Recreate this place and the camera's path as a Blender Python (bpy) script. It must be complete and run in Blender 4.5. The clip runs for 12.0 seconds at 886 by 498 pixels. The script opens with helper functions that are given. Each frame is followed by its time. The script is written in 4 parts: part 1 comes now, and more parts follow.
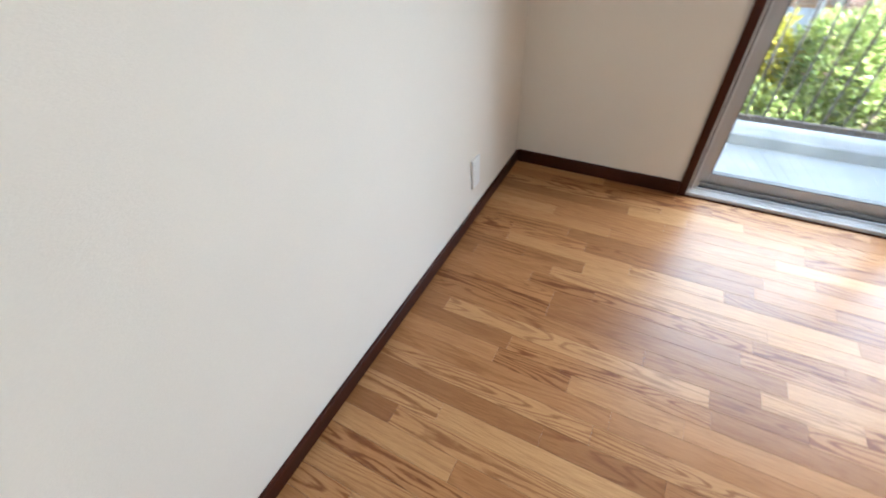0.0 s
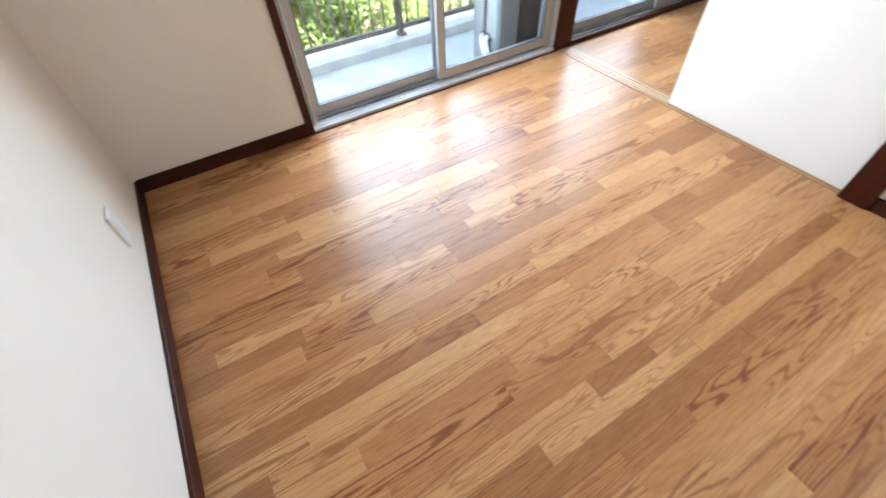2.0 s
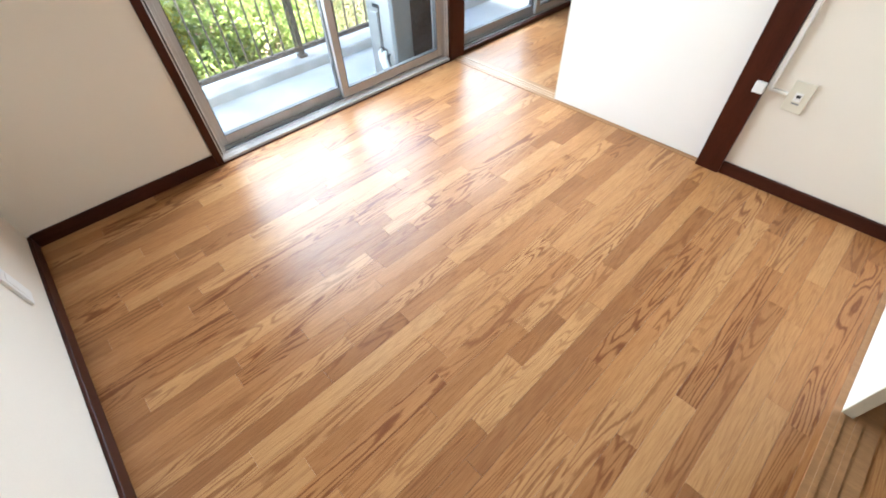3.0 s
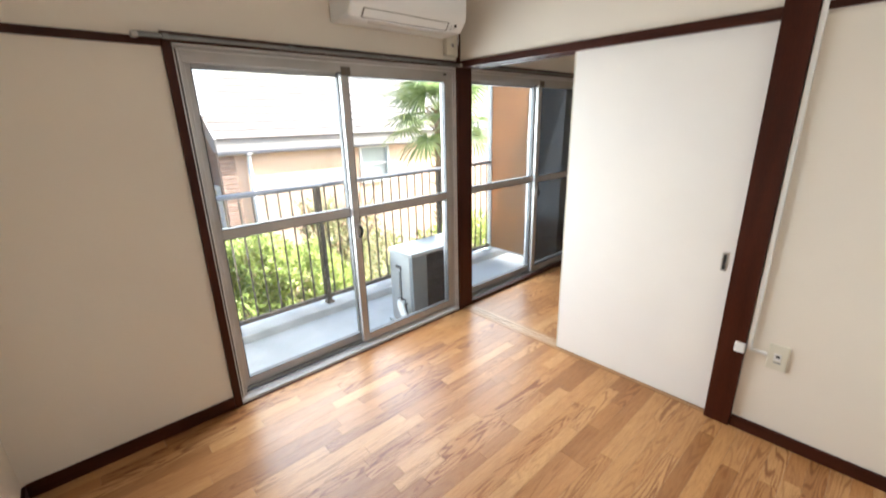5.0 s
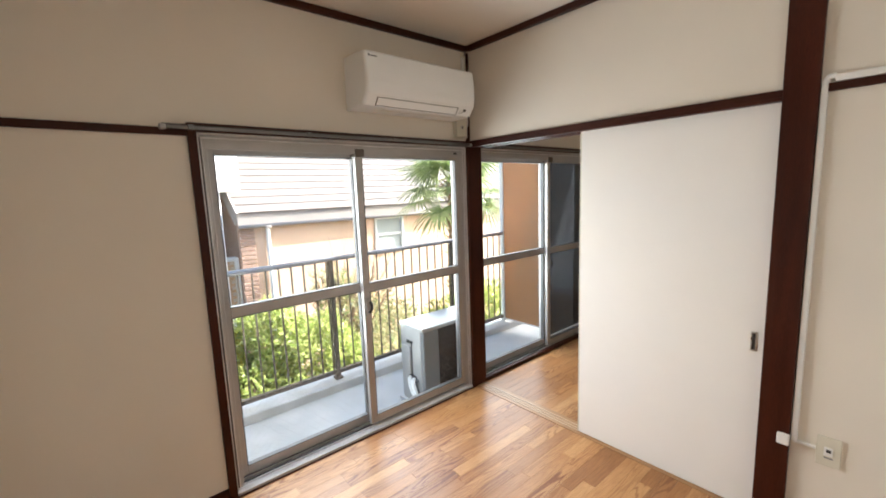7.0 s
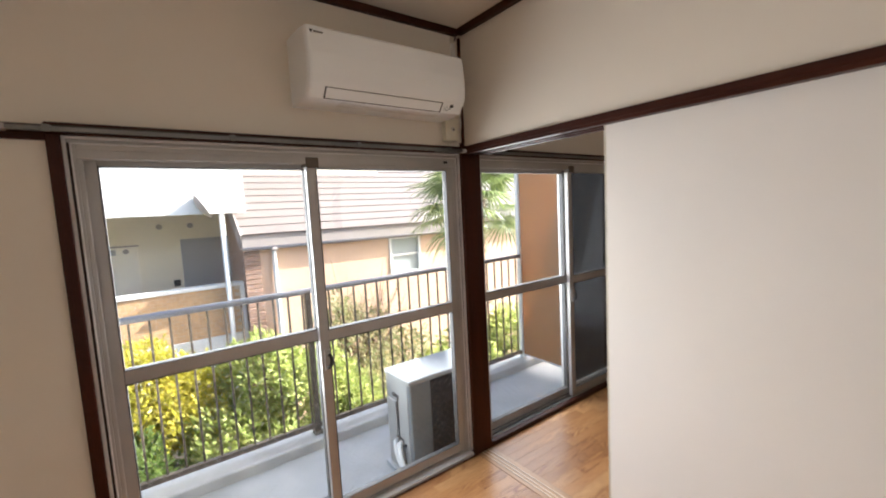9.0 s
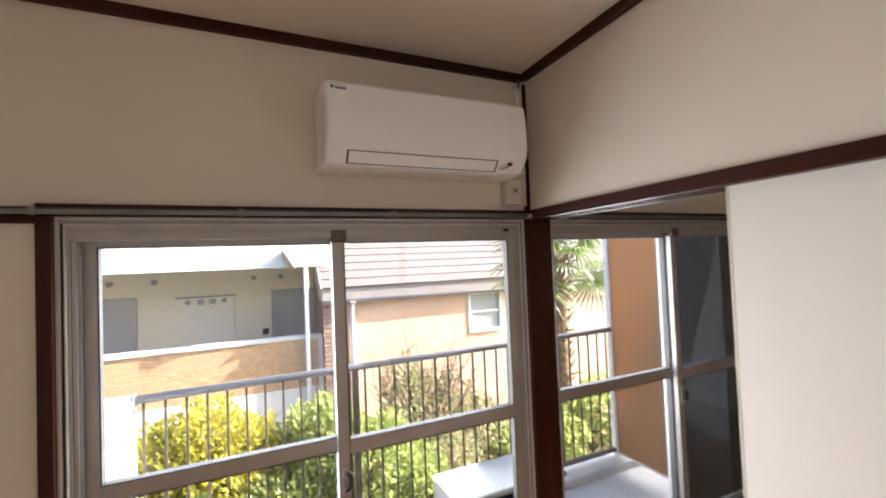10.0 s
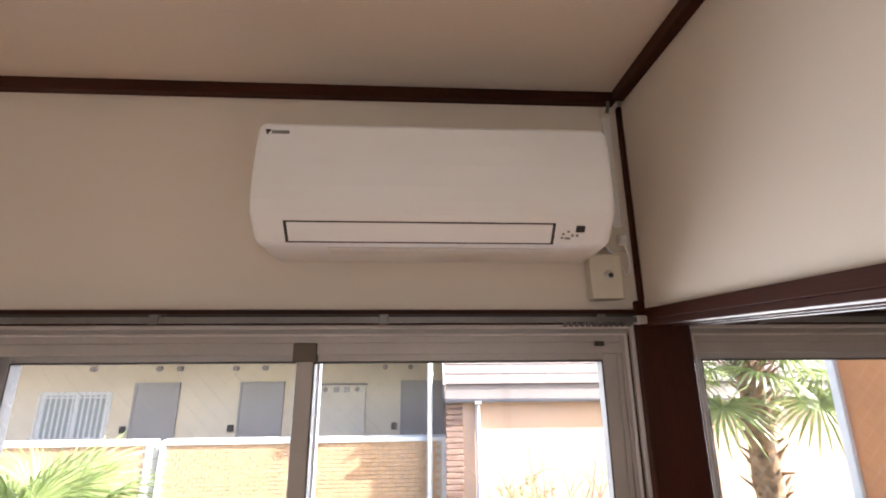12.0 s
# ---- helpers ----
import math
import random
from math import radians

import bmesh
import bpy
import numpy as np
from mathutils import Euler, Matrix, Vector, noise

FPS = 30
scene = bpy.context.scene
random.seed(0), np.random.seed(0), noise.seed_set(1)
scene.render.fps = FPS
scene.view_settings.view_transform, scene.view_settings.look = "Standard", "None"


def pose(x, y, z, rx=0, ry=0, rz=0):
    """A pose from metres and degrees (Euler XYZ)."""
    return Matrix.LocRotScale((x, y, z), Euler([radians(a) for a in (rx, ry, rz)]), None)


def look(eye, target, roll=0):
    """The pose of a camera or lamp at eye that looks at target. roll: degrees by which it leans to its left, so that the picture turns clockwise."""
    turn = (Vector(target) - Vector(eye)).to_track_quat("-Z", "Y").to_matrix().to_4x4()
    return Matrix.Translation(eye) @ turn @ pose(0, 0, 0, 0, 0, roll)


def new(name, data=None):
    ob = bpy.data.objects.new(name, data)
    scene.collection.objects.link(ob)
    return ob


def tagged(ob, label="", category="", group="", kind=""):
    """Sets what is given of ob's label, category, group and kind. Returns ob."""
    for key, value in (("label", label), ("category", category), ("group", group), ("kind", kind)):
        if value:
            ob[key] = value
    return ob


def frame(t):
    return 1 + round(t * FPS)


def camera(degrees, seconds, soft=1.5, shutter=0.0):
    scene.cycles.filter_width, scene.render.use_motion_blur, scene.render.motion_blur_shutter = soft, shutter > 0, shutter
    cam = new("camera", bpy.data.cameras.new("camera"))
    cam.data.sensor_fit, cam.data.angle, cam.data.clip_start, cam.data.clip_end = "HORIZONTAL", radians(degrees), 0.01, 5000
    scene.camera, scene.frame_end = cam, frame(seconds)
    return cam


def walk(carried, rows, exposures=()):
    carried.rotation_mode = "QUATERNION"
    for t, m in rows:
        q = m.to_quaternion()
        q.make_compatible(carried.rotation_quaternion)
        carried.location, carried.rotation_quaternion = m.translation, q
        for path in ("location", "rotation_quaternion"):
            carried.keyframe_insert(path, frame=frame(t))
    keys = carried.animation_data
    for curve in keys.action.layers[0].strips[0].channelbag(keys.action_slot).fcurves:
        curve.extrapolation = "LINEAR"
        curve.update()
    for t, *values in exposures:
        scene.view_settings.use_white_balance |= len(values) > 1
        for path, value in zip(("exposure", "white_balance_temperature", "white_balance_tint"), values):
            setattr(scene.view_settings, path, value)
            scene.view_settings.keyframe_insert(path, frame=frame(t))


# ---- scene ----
cam = camera(94.2, 12.0, soft=1.8, shutter=0.35)
PATH = [
    (0, (-1.871, -1.904, 1.175), (-2.603, -0.63, -0.182), -3.7),
    (0.5, (-1.968, -1.891, 1.16), (-2.311, -0.534, -0.269), -3.4),
    (1, (-1.987, -1.869, 1.169), (-1.944, -0.522, -0.309), -3.4),
    (1.5, (-1.998, -1.889, 1.159), (-1.602, -0.629, -0.343), -2.7),
    (2, (-2.022, -1.956, 1.184), (-1.377, -0.806, -0.319), -3.3),
    (2.5, (-2.012, -2.038, 1.206), (-1.201, -0.995, -0.295), -3.6),
    (2.7, (-2.005, -2.059, 1.223), (-1.156, -1.056, -0.285), -3.7),
    (4.3, (-2.025, -2.087, 1.342), (-0.862, -0.88, 0.251), -2.3),
    (4.5, (-2.037, -2.088, 1.375), (-0.83, -0.81, 0.422), -2.0),
    (5, (-2.084, -2.096, 1.412), (-0.801, -0.682, 0.816), -1.4),
    (5.5, (-2.101, -2.1, 1.459), (-0.798, -0.627, 1.093), -1.6),
    (6, (-2.101, -2.096, 1.478), (-0.798, -0.6, 1.219), -1.7),
    (6.5, (-2.074, -2.088, 1.472), (-0.783, -0.581, 1.225), -1.9),
    (7, (-2.036, -2.078, 1.45), (-0.752, -0.57, 1.171), -2.1),
    (7.2, (-2.02, -2.07, 1.447), (-0.738, -0.565, 1.142), -2.2),
    (8.8, (-1.585, -1.841, 1.425), (-0.348, -0.286, 1.193), -2.8),
    (9, (-1.475, -1.777, 1.445), (-0.298, -0.171, 1.254), -3.0),
    (9.5, (-1.279, -1.659, 1.503), (-0.258, 0.059, 1.424), -2.9),
    (10, (-1.112, -1.522, 1.572), (-0.294, 0.302, 1.628), -2.3),
    (10.5, (-0.932, -1.385, 1.593), (-0.345, 0.517, 1.786), -1.7),
    (11, (-0.701, -1.258, 1.627), (-0.327, 0.683, 1.933), -1.2),
    (11.5, (-0.602, -1.139, 1.656), (-0.39, 0.809, 2.055), -0.8),
    (12, (-0.559, -1.022, 1.681), (-0.458, 0.917, 2.16), -0.3),
]
EXPO = [(0.0, 3.24, 5020, 2), (1.5, 3.34, 5000, 1), (2.7, 3.54, 5180, 2), (4.5, 3.24, 5500, 4), (6.0, 2.82, 5830, 6), (7.2, 2.8, 5850, 7), (9.0, 2.5, 5950, 11), (10.5, 2.54, 5950, 15), (12.0, 2.84, 5900, 17)]
walk(cam, [(t, look(eye, target, roll)) for t, eye, target, roll in PATH], EXPO)

# ---- light ----
SUN_TRAVEL = Vector((-0.775, 0.20, -0.58)).normalized()
world = bpy.data.worlds.new("sky")
scene.world = world
world.use_nodes = True
wn = world.node_tree.nodes
sky = wn.new("ShaderNodeTexSky")
sky.sky_type = "NISHITA"
sky.sun_disc = False
sky.air_density, sky.dust_density, sky.ozone_density = 1.0, 5.0, 0.4
sky.sun_elevation = math.asin(-SUN_TRAVEL.z)
sky.sun_rotation = math.atan2(-SUN_TRAVEL.x, -SUN_TRAVEL.y)
wn["Background"].inputs["Strength"].default_value = 0.125
world.node_tree.links.new(sky.outputs["Color"], wn["Background"].inputs["Color"])
sun = new("sun", bpy.data.lights.new("sun", "SUN"))
sun.data.energy, sun.data.angle, sun.data.color = 3.8, radians(0.5), (1.0, 0.93, 0.82)
sun.matrix_world = look((12, -6, 10), Vector((12, -6, 10)) + SUN_TRAVEL)


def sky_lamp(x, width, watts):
    """Added area lamp just outside one window, standing in for the sky's light."""
    lamp = new("sky_fill_lamp", bpy.data.lights.new("sky_fill_lamp", "AREA"))
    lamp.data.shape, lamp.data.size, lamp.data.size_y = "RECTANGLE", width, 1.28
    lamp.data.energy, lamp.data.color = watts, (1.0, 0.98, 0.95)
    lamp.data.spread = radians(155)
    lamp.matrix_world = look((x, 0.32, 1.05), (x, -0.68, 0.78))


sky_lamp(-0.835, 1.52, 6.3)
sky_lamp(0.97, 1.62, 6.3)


# ---- materials ----
def mat(name, col, rough=0.6, metal=0.0, var=0.06, scale=8.0, fine=0.0, fine_scale=300.0, bump=0.0, spec=0.5, stretch=(1, 1, 1), col2=None, trans=0.0):
    """Principled material with two scales of variation and a fine relief."""
    m = bpy.data.materials.new(name)
    m.use_nodes = True
    n, l = m.node_tree.nodes, m.node_tree.links
    b = n["Principled BSDF"]
    b.inputs["Roughness"].default_value, b.inputs["Metallic"].default_value = rough, metal
    b.inputs["Specular IOR Level"].default_value = spec
    geo = n.new("ShaderNodeNewGeometry")
    mp = n.new("ShaderNodeMapping")
    mp.inputs["Scale"].default_value = stretch
    l.new(geo.outputs["Position"], mp.inputs["Vector"])
    big = n.new("ShaderNodeTexNoise")
    big.inputs["Scale"].default_value, big.inputs["Detail"].default_value = scale, 5
    small = n.new("ShaderNodeTexNoise")
    small.inputs["Scale"].default_value, small.inputs["Detail"].default_value = fine_scale, 3
    l.new(mp.outputs["Vector"], big.inputs["Vector"])
    l.new(mp.outputs["Vector"], small.inputs["Vector"])
    ramp = n.new("ShaderNodeValToRGB")
    c2 = col2 or [c * (1 - 2 * var) for c in col]
    ramp.color_ramp.elements[0].position, ramp.color_ramp.elements[1].position = 0.3, 0.7
    ramp.color_ramp.elements[0].color = (*c2, 1)
    ramp.color_ramp.elements[1].color = (*[min(1, c * (1 + (0 if col2 else var))) for c in col], 1)
    l.new(big.outputs["Fac"], ramp.inputs["Fac"])
    out = ramp.outputs["Color"]
    if fine:
        mr = n.new("ShaderNodeMapRange")
        mr.inputs["From Min"].default_value, mr.inputs["From Max"].default_value = 0.3, 0.7
        mr.inputs["To Min"].default_value, mr.inputs["To Max"].default_value = 1 - fine, 1.0
        l.new(small.outputs["Fac"], mr.inputs["Value"])
        mx = n.new("ShaderNodeMixRGB")
        mx.blend_type = "MULTIPLY"
        mx.inputs["Fac"].default_value = 1
        l.new(out, mx.inputs["Color1"])
        l.new(mr.outputs["Result"], mx.inputs["Color2"])
        out = mx.outputs["Color"]
    l.new(out, b.inputs["Base Color"])
    rr = n.new("ShaderNodeMapRange")
    rr.inputs["To Min"].default_value, rr.inputs["To Max"].default_value = max(0.02, rough * 0.85), min(1, rough * 1.15)
    l.new(big.outputs["Fac"], rr.inputs["Value"])
    l.new(rr.outputs["Result"], b.inputs["Roughness"])
    if bump:
        bp = n.new("ShaderNodeBump")
        bp.inputs["Strength"].default_value, bp.inputs["Distance"].default_value = bump, 0.002
        l.new(small.outputs["Fac"], bp.inputs["Height"])
        l.new(bp.outputs["Normal"], b.inputs["Normal"])
    if trans:
        t = n.new("ShaderNodeBsdfTranslucent")
        l.new(out, t.inputs["Color"])
        ms = n.new("ShaderNodeMixShader")
        ms.inputs["Fac"].default_value = trans
        l.new(b.outputs["BSDF"], ms.inputs[1])
        l.new(t.outputs["BSDF"], ms.inputs[2])
        l.new(ms.outputs["Shader"], n["Material Output"].inputs["Surface"])
    return m


def plank_wood(name, per_object):
    """Oak strip flooring: every strip has its own tone and its own figure."""
    m = bpy.data.materials.new(name)
    m.use_nodes = True
    n, l = m.node_tree.nodes, m.node_tree.links
    b = n["Principled BSDF"]
    geo = n.new("ShaderNodeNewGeometry")
    if per_object:
        rnd = n.new("ShaderNodeObjectInfo").outputs["Random"]
    else:
        rnd = geo.outputs["Random Per Island"]
    shift = n.new("ShaderNodeVectorMath")
    shift.operation = "SCALE"
    shift.inputs[0].default_value = (17, 31, 53)
    l.new(rnd, shift.inputs["Scale"])
    add = n.new("ShaderNodeVectorMath")
    add.operation = "ADD"
    l.new(geo.outputs["Position"], add.inputs[0])
    l.new(shift.outputs["Vector"], add.inputs[1])

    def noise_at(sx, sy, detail, dist=0.0):
        mp = n.new("ShaderNodeMapping")
        mp.inputs["Scale"].default_value = (sx, sy, 1)
        l.new(add.outputs["Vector"], mp.inputs["Vector"])
        t = n.new("ShaderNodeTexNoise")
        t.inputs["Scale"].default_value, t.inputs["Detail"].default_value, t.inputs["Distortion"].default_value = 1, detail, dist
        l.new(mp.outputs["Vector"], t.inputs["Vector"])
        return t.outputs["Fac"]

    def math_node(op, a, v):
        t = n.new("ShaderNodeMath")
        t.operation = op
        l.new(a, t.inputs[0])
        if isinstance(v, (int, float)):
            t.inputs[1].default_value = v
        else:
            l.new(v, t.inputs[1])
        return t.outputs[0]

    def remap(a, f0, f1, t0, t1):
        t = n.new("ShaderNodeMapRange")
        for k, v in zip(("From Min", "From Max", "To Min", "To Max"), (f0, f1, t0, t1)):
            t.inputs[k].default_value = v
        l.new(a, t.inputs["Value"])
        return t.outputs["Result"]

    contour = math_node("ADD", noise_at(1.5, 17, 1.2, 0.4), math_node("MULTIPLY", noise_at(30, 160, 2), 0.03))
    rings = math_node("SINE", math_node("MULTIPLY", contour, 78.0), 0)
    rings = remap(rings, 0.1, 1.0, 0.0, 1.0)
    fibre = noise_at(14, 420, 4)
    patch = noise_at(1.6, 9, 2)
    figured = remap(math_node("FRACT", math_node("MULTIPLY", rnd, 7.31), 0), 0.3, 0.95, 0.15, 0.95)
    tone = n.new("ShaderNodeValToRGB")
    e = tone.color_ramp.elements
    e[0].position, e[0].color = 0.0, (0.235, 0.098, 0.033, 1)
    e[1].position, e[1].color = 1.0, (0.57, 0.332, 0.140, 1)
    mid = e.new(0.5)
    mid.color = (0.44, 0.216, 0.078, 1)
    l.new(math_node("ADD", math_node("MULTIPLY", rnd, 0.72), math_node("MULTIPLY", patch, 0.40)), tone.inputs["Fac"])
    col = tone.outputs["Color"]
    for fac, dark in ((math_node("MULTIPLY", rings, figured), (0.42, 0.27, 0.19)), (remap(fibre, 0.42, 0.72, 0, 0.7), (0.60, 0.47, 0.38))):
        mx = n.new("ShaderNodeMixRGB")
        mx.blend_type = "MULTIPLY"
        l.new(fac, mx.inputs["Fac"])
        l.new(col, mx.inputs["Color1"])
        mx.inputs["Color2"].default_value = (*dark, 1)
        col = mx.outputs["Color"]
    l.new(col, b.inputs["Base Color"])
    l.new(remap(noise_at(3, 3, 4), 0.3, 0.7, 0.28, 0.38), b.inputs["Roughness"])
    b.inputs["Specular IOR Level"].default_value = 0.37
    bp = n.new("ShaderNodeBump")
    bp.inputs["Strength"].default_value, bp.inputs["Distance"].default_value = 0.12, 0.001
    l.new(fibre, bp.inputs["Height"])
    l.new(bp.outputs["Normal"], b.inputs["Normal"])
    return m


def glass_mat(name, tint=(0.97, 0.985, 0.98), rough=0.0):
    m = bpy.data.materials.new(name)
    m.use_nodes = True
    n, l = m.node_tree.nodes, m.node_tree.links
    n.remove(n["Principled BSDF"])
    t, g, f, mx = n.new("ShaderNodeBsdfTransparent"), n.new("ShaderNodeBsdfGlossy"), n.new("ShaderNodeLayerWeight"), n.new("ShaderNodeMixShader")
    t.inputs["Color"].default_value = (*tint, 1)
    g.inputs["Roughness"].default_value = rough
    f.inputs["Blend"].default_value = 0.5
    pw, ml = n.new("ShaderNodeMath"), n.new("ShaderNodeMapRange")
    pw.operation = "POWER"
    pw.inputs[1].default_value = 4.0
    l.new(f.outputs["Facing"], pw.inputs[0])
    ml.inputs["To Min"].default_value, ml.inputs["To Max"].default_value = 0.02, 0.5
    l.new(pw.outputs[0], ml.inputs["Value"])
    l.new(ml.outputs["Result"], mx.inputs["Fac"])
    l.new(t.outputs["BSDF"], mx.inputs[1])
    l.new(g.outputs["BSDF"], mx.inputs[2])
    l.new(mx.outputs["Shader"], n["Material Output"].inputs["Surface"])
    return m


def mesh_screen(name, cover):
    m = bpy.data.materials.new(name)
    m.use_nodes = True
    n, l = m.node_tree.nodes, m.node_tree.links
    b = n["Principled BSDF"]
    b.inputs["Base Color"].default_value = (0.06, 0.065, 0.075, 1)
    b.inputs["Roughness"].default_value = 0.6
    t, mx = n.new("ShaderNodeBsdfTransparent"), n.new("ShaderNodeMixShader")
    mx.inputs["Fac"].default_value = cover
    l.new(t.outputs["BSDF"], mx.inputs[1])
    l.new(b.outputs["BSDF"], mx.inputs[2])
    l.new(mx.outputs["Shader"], n["Material Output"].inputs["Surface"])
    return m


def leaf_mat(name, a, c, rough=0.45):
    m = bpy.data.materials.new(name)
    m.use_nodes = True
    n, l = m.node_tree.nodes, m.node_tree.links
    b = n["Principled BSDF"]
    geo = n.new("ShaderNodeNewGeometry")
    ramp = n.new("ShaderNodeValToRGB")
    ramp.color_ramp.elements[0].color, ramp.color_ramp.elements[1].color = (*a, 1), (*c, 1)
    l.new(geo.outputs["Random Per Island"], ramp.inputs["Fac"])
    l.new(ramp.outputs["Color"], b.inputs["Base Color"])
    b.inputs["Roughness"].default_value = rough
    t, mx = n.new("ShaderNodeBsdfTranslucent"), n.new("ShaderNodeMixShader")
    l.new(ramp.outputs["Color"], t.inputs["Color"])
    mx.inputs["Fac"].default_value = 0.5
    l.new(b.outputs["BSDF"], mx.inputs[1])
    l.new(t.outputs["BSDF"], mx.inputs[2])
    l.new(mx.outputs["Shader"], n["Material Output"].inputs["Surface"])
    return m


M_PAPER = mat("wallpaper", (0.80, 0.737, 0.64), 0.85, var=0.012, scale=2.5, fine=0.04, fine_scale=420, bump=0.25, spec=0.25)
M_CEIL = mat("ceiling_paper", (0.79, 0.722, 0.635), 0.9, var=0.015, scale=3, fine=0.05, fine_scale=350, bump=0.25, spec=0.2)
M_FUSUMA = mat("door_paper", (0.89, 0.855, 0.80), 0.75, var=0.01, scale=3, fine=0.03, fine_scale=500, bump=0.15, spec=0.3)
M_DARK = mat("brown_varnish", (0.062, 0.0145, 0.0065), 0.33, var=0.2, scale=6, fine=0.35, fine_scale=120, bump=0.06, spec=0.2, stretch=(3, 3, 0.3))
M_DARKH = mat("brown_varnish_rail", (0.056, 0.0145, 0.0072), 0.42, var=0.2, scale=6, fine=0.35, fine_scale=120, bump=0.06, spec=0.2, stretch=(0.3, 0.3, 4))
M_ALU = mat("aluminium", (0.47, 0.455, 0.44), 0.36, 0.3, var=0.05, scale=5, fine=0.06, fine_scale=200)
M_ALU_DULL = mat("aluminium_dull", (0.22, 0.215, 0.21), 0.32, 0.9, var=0.1, scale=8, fine=0.1, fine_scale=200)
M_SILL = mat("bright_sill_aluminium", (0.72, 0.71, 0.70), 0.42, 0.1, var=0.05, scale=9, fine=0.08, fine_scale=200)
M_BEAD = mat("grey_glazing_bead", (0.13, 0.125, 0.12), 0.6)
# near-black for the shade in the window's sliding tracks
M_GROOVE_SHADE = mat("groove_shade", (0.02, 0.02, 0.022), 0.6)
M_GLASS = glass_mat("window_glass")
M_SCREEN = mesh_screen("insect_screen", 0.6)
M_CONC = mat("balcony_concrete", (0.52, 0.53, 0.51), 0.8, var=0.1, scale=3, fine=0.12, fine_scale=160, bump=0.3)
M_CURB = mat("painted_curb", (0.56, 0.57, 0.555), 0.75, var=0.1, scale=4, fine=0.1, fine_scale=150, bump=0.3)
M_RAIL = mat("bronze_rail", (0.14, 0.115, 0.09), 0.45, 0.3, var=0.08, scale=6, fine=0.1)
M_RAILTOP = mat("handrail_grey", (0.30, 0.30, 0.32), 0.4, 0.4, var=0.08, scale=6, fine=0.1)
M_WHITE = mat("white_plastic", (0.80, 0.79, 0.76), 0.38, var=0.01, scale=4)
M_ACWHITE = mat("aircon_white", (0.89, 0.905, 0.905), 0.35, var=0.008, scale=3)
M_IVORY = mat("ivory_plastic", (0.70, 0.66, 0.54), 0.42, var=0.03, scale=12)
M_UNIT = mat("enamelled_steel", (0.36, 0.365, 0.355), 0.42, var=0.03, scale=4, fine=0.03)
M_UNITG = mat("steel_corner_grey", (0.20, 0.215, 0.225), 0.45, 0.2, var=0.05, scale=5)
M_FIN = mat("fins_black", (0.028, 0.03, 0.034), 0.5, 0.3, var=0.15, scale=9)
M_BLACK = mat("black_plastic", (0.03, 0.03, 0.03), 0.5)
M_GREYP = mat("grey_print", (0.25, 0.25, 0.25), 0.6)
M_STEEL = mat("brushed_steel", (0.55, 0.53, 0.5), 0.28, 0.95, var=0.08, scale=40)
M_BOARD = mat("partition_board", (0.46, 0.255, 0.115), 0.7, var=0.06, scale=2.5, fine=0.05, fine_scale=90, trans=0.28)
M_PAINTW = mat("white_paint", (0.78, 0.78, 0.76), 0.6, var=0.03, scale=4, fine=0.05)
# render coat darkened so the stub wall's shade sits in its colour
M_STUBSHADE = mat("stub_shade_render", (0.10, 0.105, 0.115), 0.85, var=0.06, scale=3, fine=0.1, fine_scale=140, bump=0.4)
M_STUCCO = mat("render_coat", (0.42, 0.42, 0.42), 0.85, var=0.06, scale=3, fine=0.1, fine_scale=140, bump=0.4)
M_DARKBASE = mat("dark_base", (0.05, 0.043, 0.038), 0.7, var=0.1)
M_PEACH = mat("peach_stucco", (0.72, 0.50, 0.35), 0.9, var=0.04, scale=1.5, fine=0.08, fine_scale=70, bump=0.4)
M_CREAM = mat("cream_stucco", (0.76, 0.66, 0.50), 0.9, var=0.03, scale=1.2, fine=0.05, fine_scale=60, bump=0.3)
M_ROOF = mat("grey_roof_metal", (0.135, 0.112, 0.104), 0.75, var=0.05, scale=1.5, fine=0.05, fine_scale=50)
M_FASCIA = mat("fascia", (0.31, 0.27, 0.25), 0.6, var=0.04, scale=2)
M_BRICK = mat("brown_brick", (0.34, 0.215, 0.16), 0.8, var=0.15, scale=12, fine=0.1, fine_scale=90)
M_TILE = mat("orange_tile", (0.62, 0.40, 0.22), 0.6, var=0.12, scale=14, fine=0.1, fine_scale=80)
M_GROUT = mat("tile_grout", (0.60, 0.50, 0.38), 0.9)
M_STEELDOOR = mat("grey_steel_door", (0.37, 0.345, 0.325), 0.5, 0.2, var=0.04, scale=2)
M_PANEL = mat("meter_panel", (0.74, 0.66, 0.53), 0.6, var=0.02, scale=2)
M_SOIL = mat("soil_gravel", (0.22, 0.18, 0.14), 0.95, var=0.3, scale=1.5, fine=0.4, fine_scale=30, bump=0.6)
M_PAVE = mat("pale_paving", (0.45, 0.43, 0.40), 0.9, var=0.1, scale=1.0, fine=0.15, fine_scale=40)
M_BARK = mat("bark", (0.17, 0.11, 0.075), 0.9, var=0.3, scale=14, fine=0.3, fine_scale=80, bump=0.8)
M_TWIG = mat("twig", (0.34, 0.22, 0.15), 0.9, var=0.2, scale=20)
M_PALMBARK = mat("palm_fibre", (0.42, 0.28, 0.17), 0.95, var=0.35, scale=16, fine=0.45, fine_scale=120, bump=0.9)
M_LEAF_Y = leaf_mat("leaves_gold", (0.34, 0.34, 0.04), (0.62, 0.54, 0.09))
M_LEAF_G = leaf_mat("leaves_green", (0.27, 0.34, 0.09), (0.52, 0.55, 0.20))
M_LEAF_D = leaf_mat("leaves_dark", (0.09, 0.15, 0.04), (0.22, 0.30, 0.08))
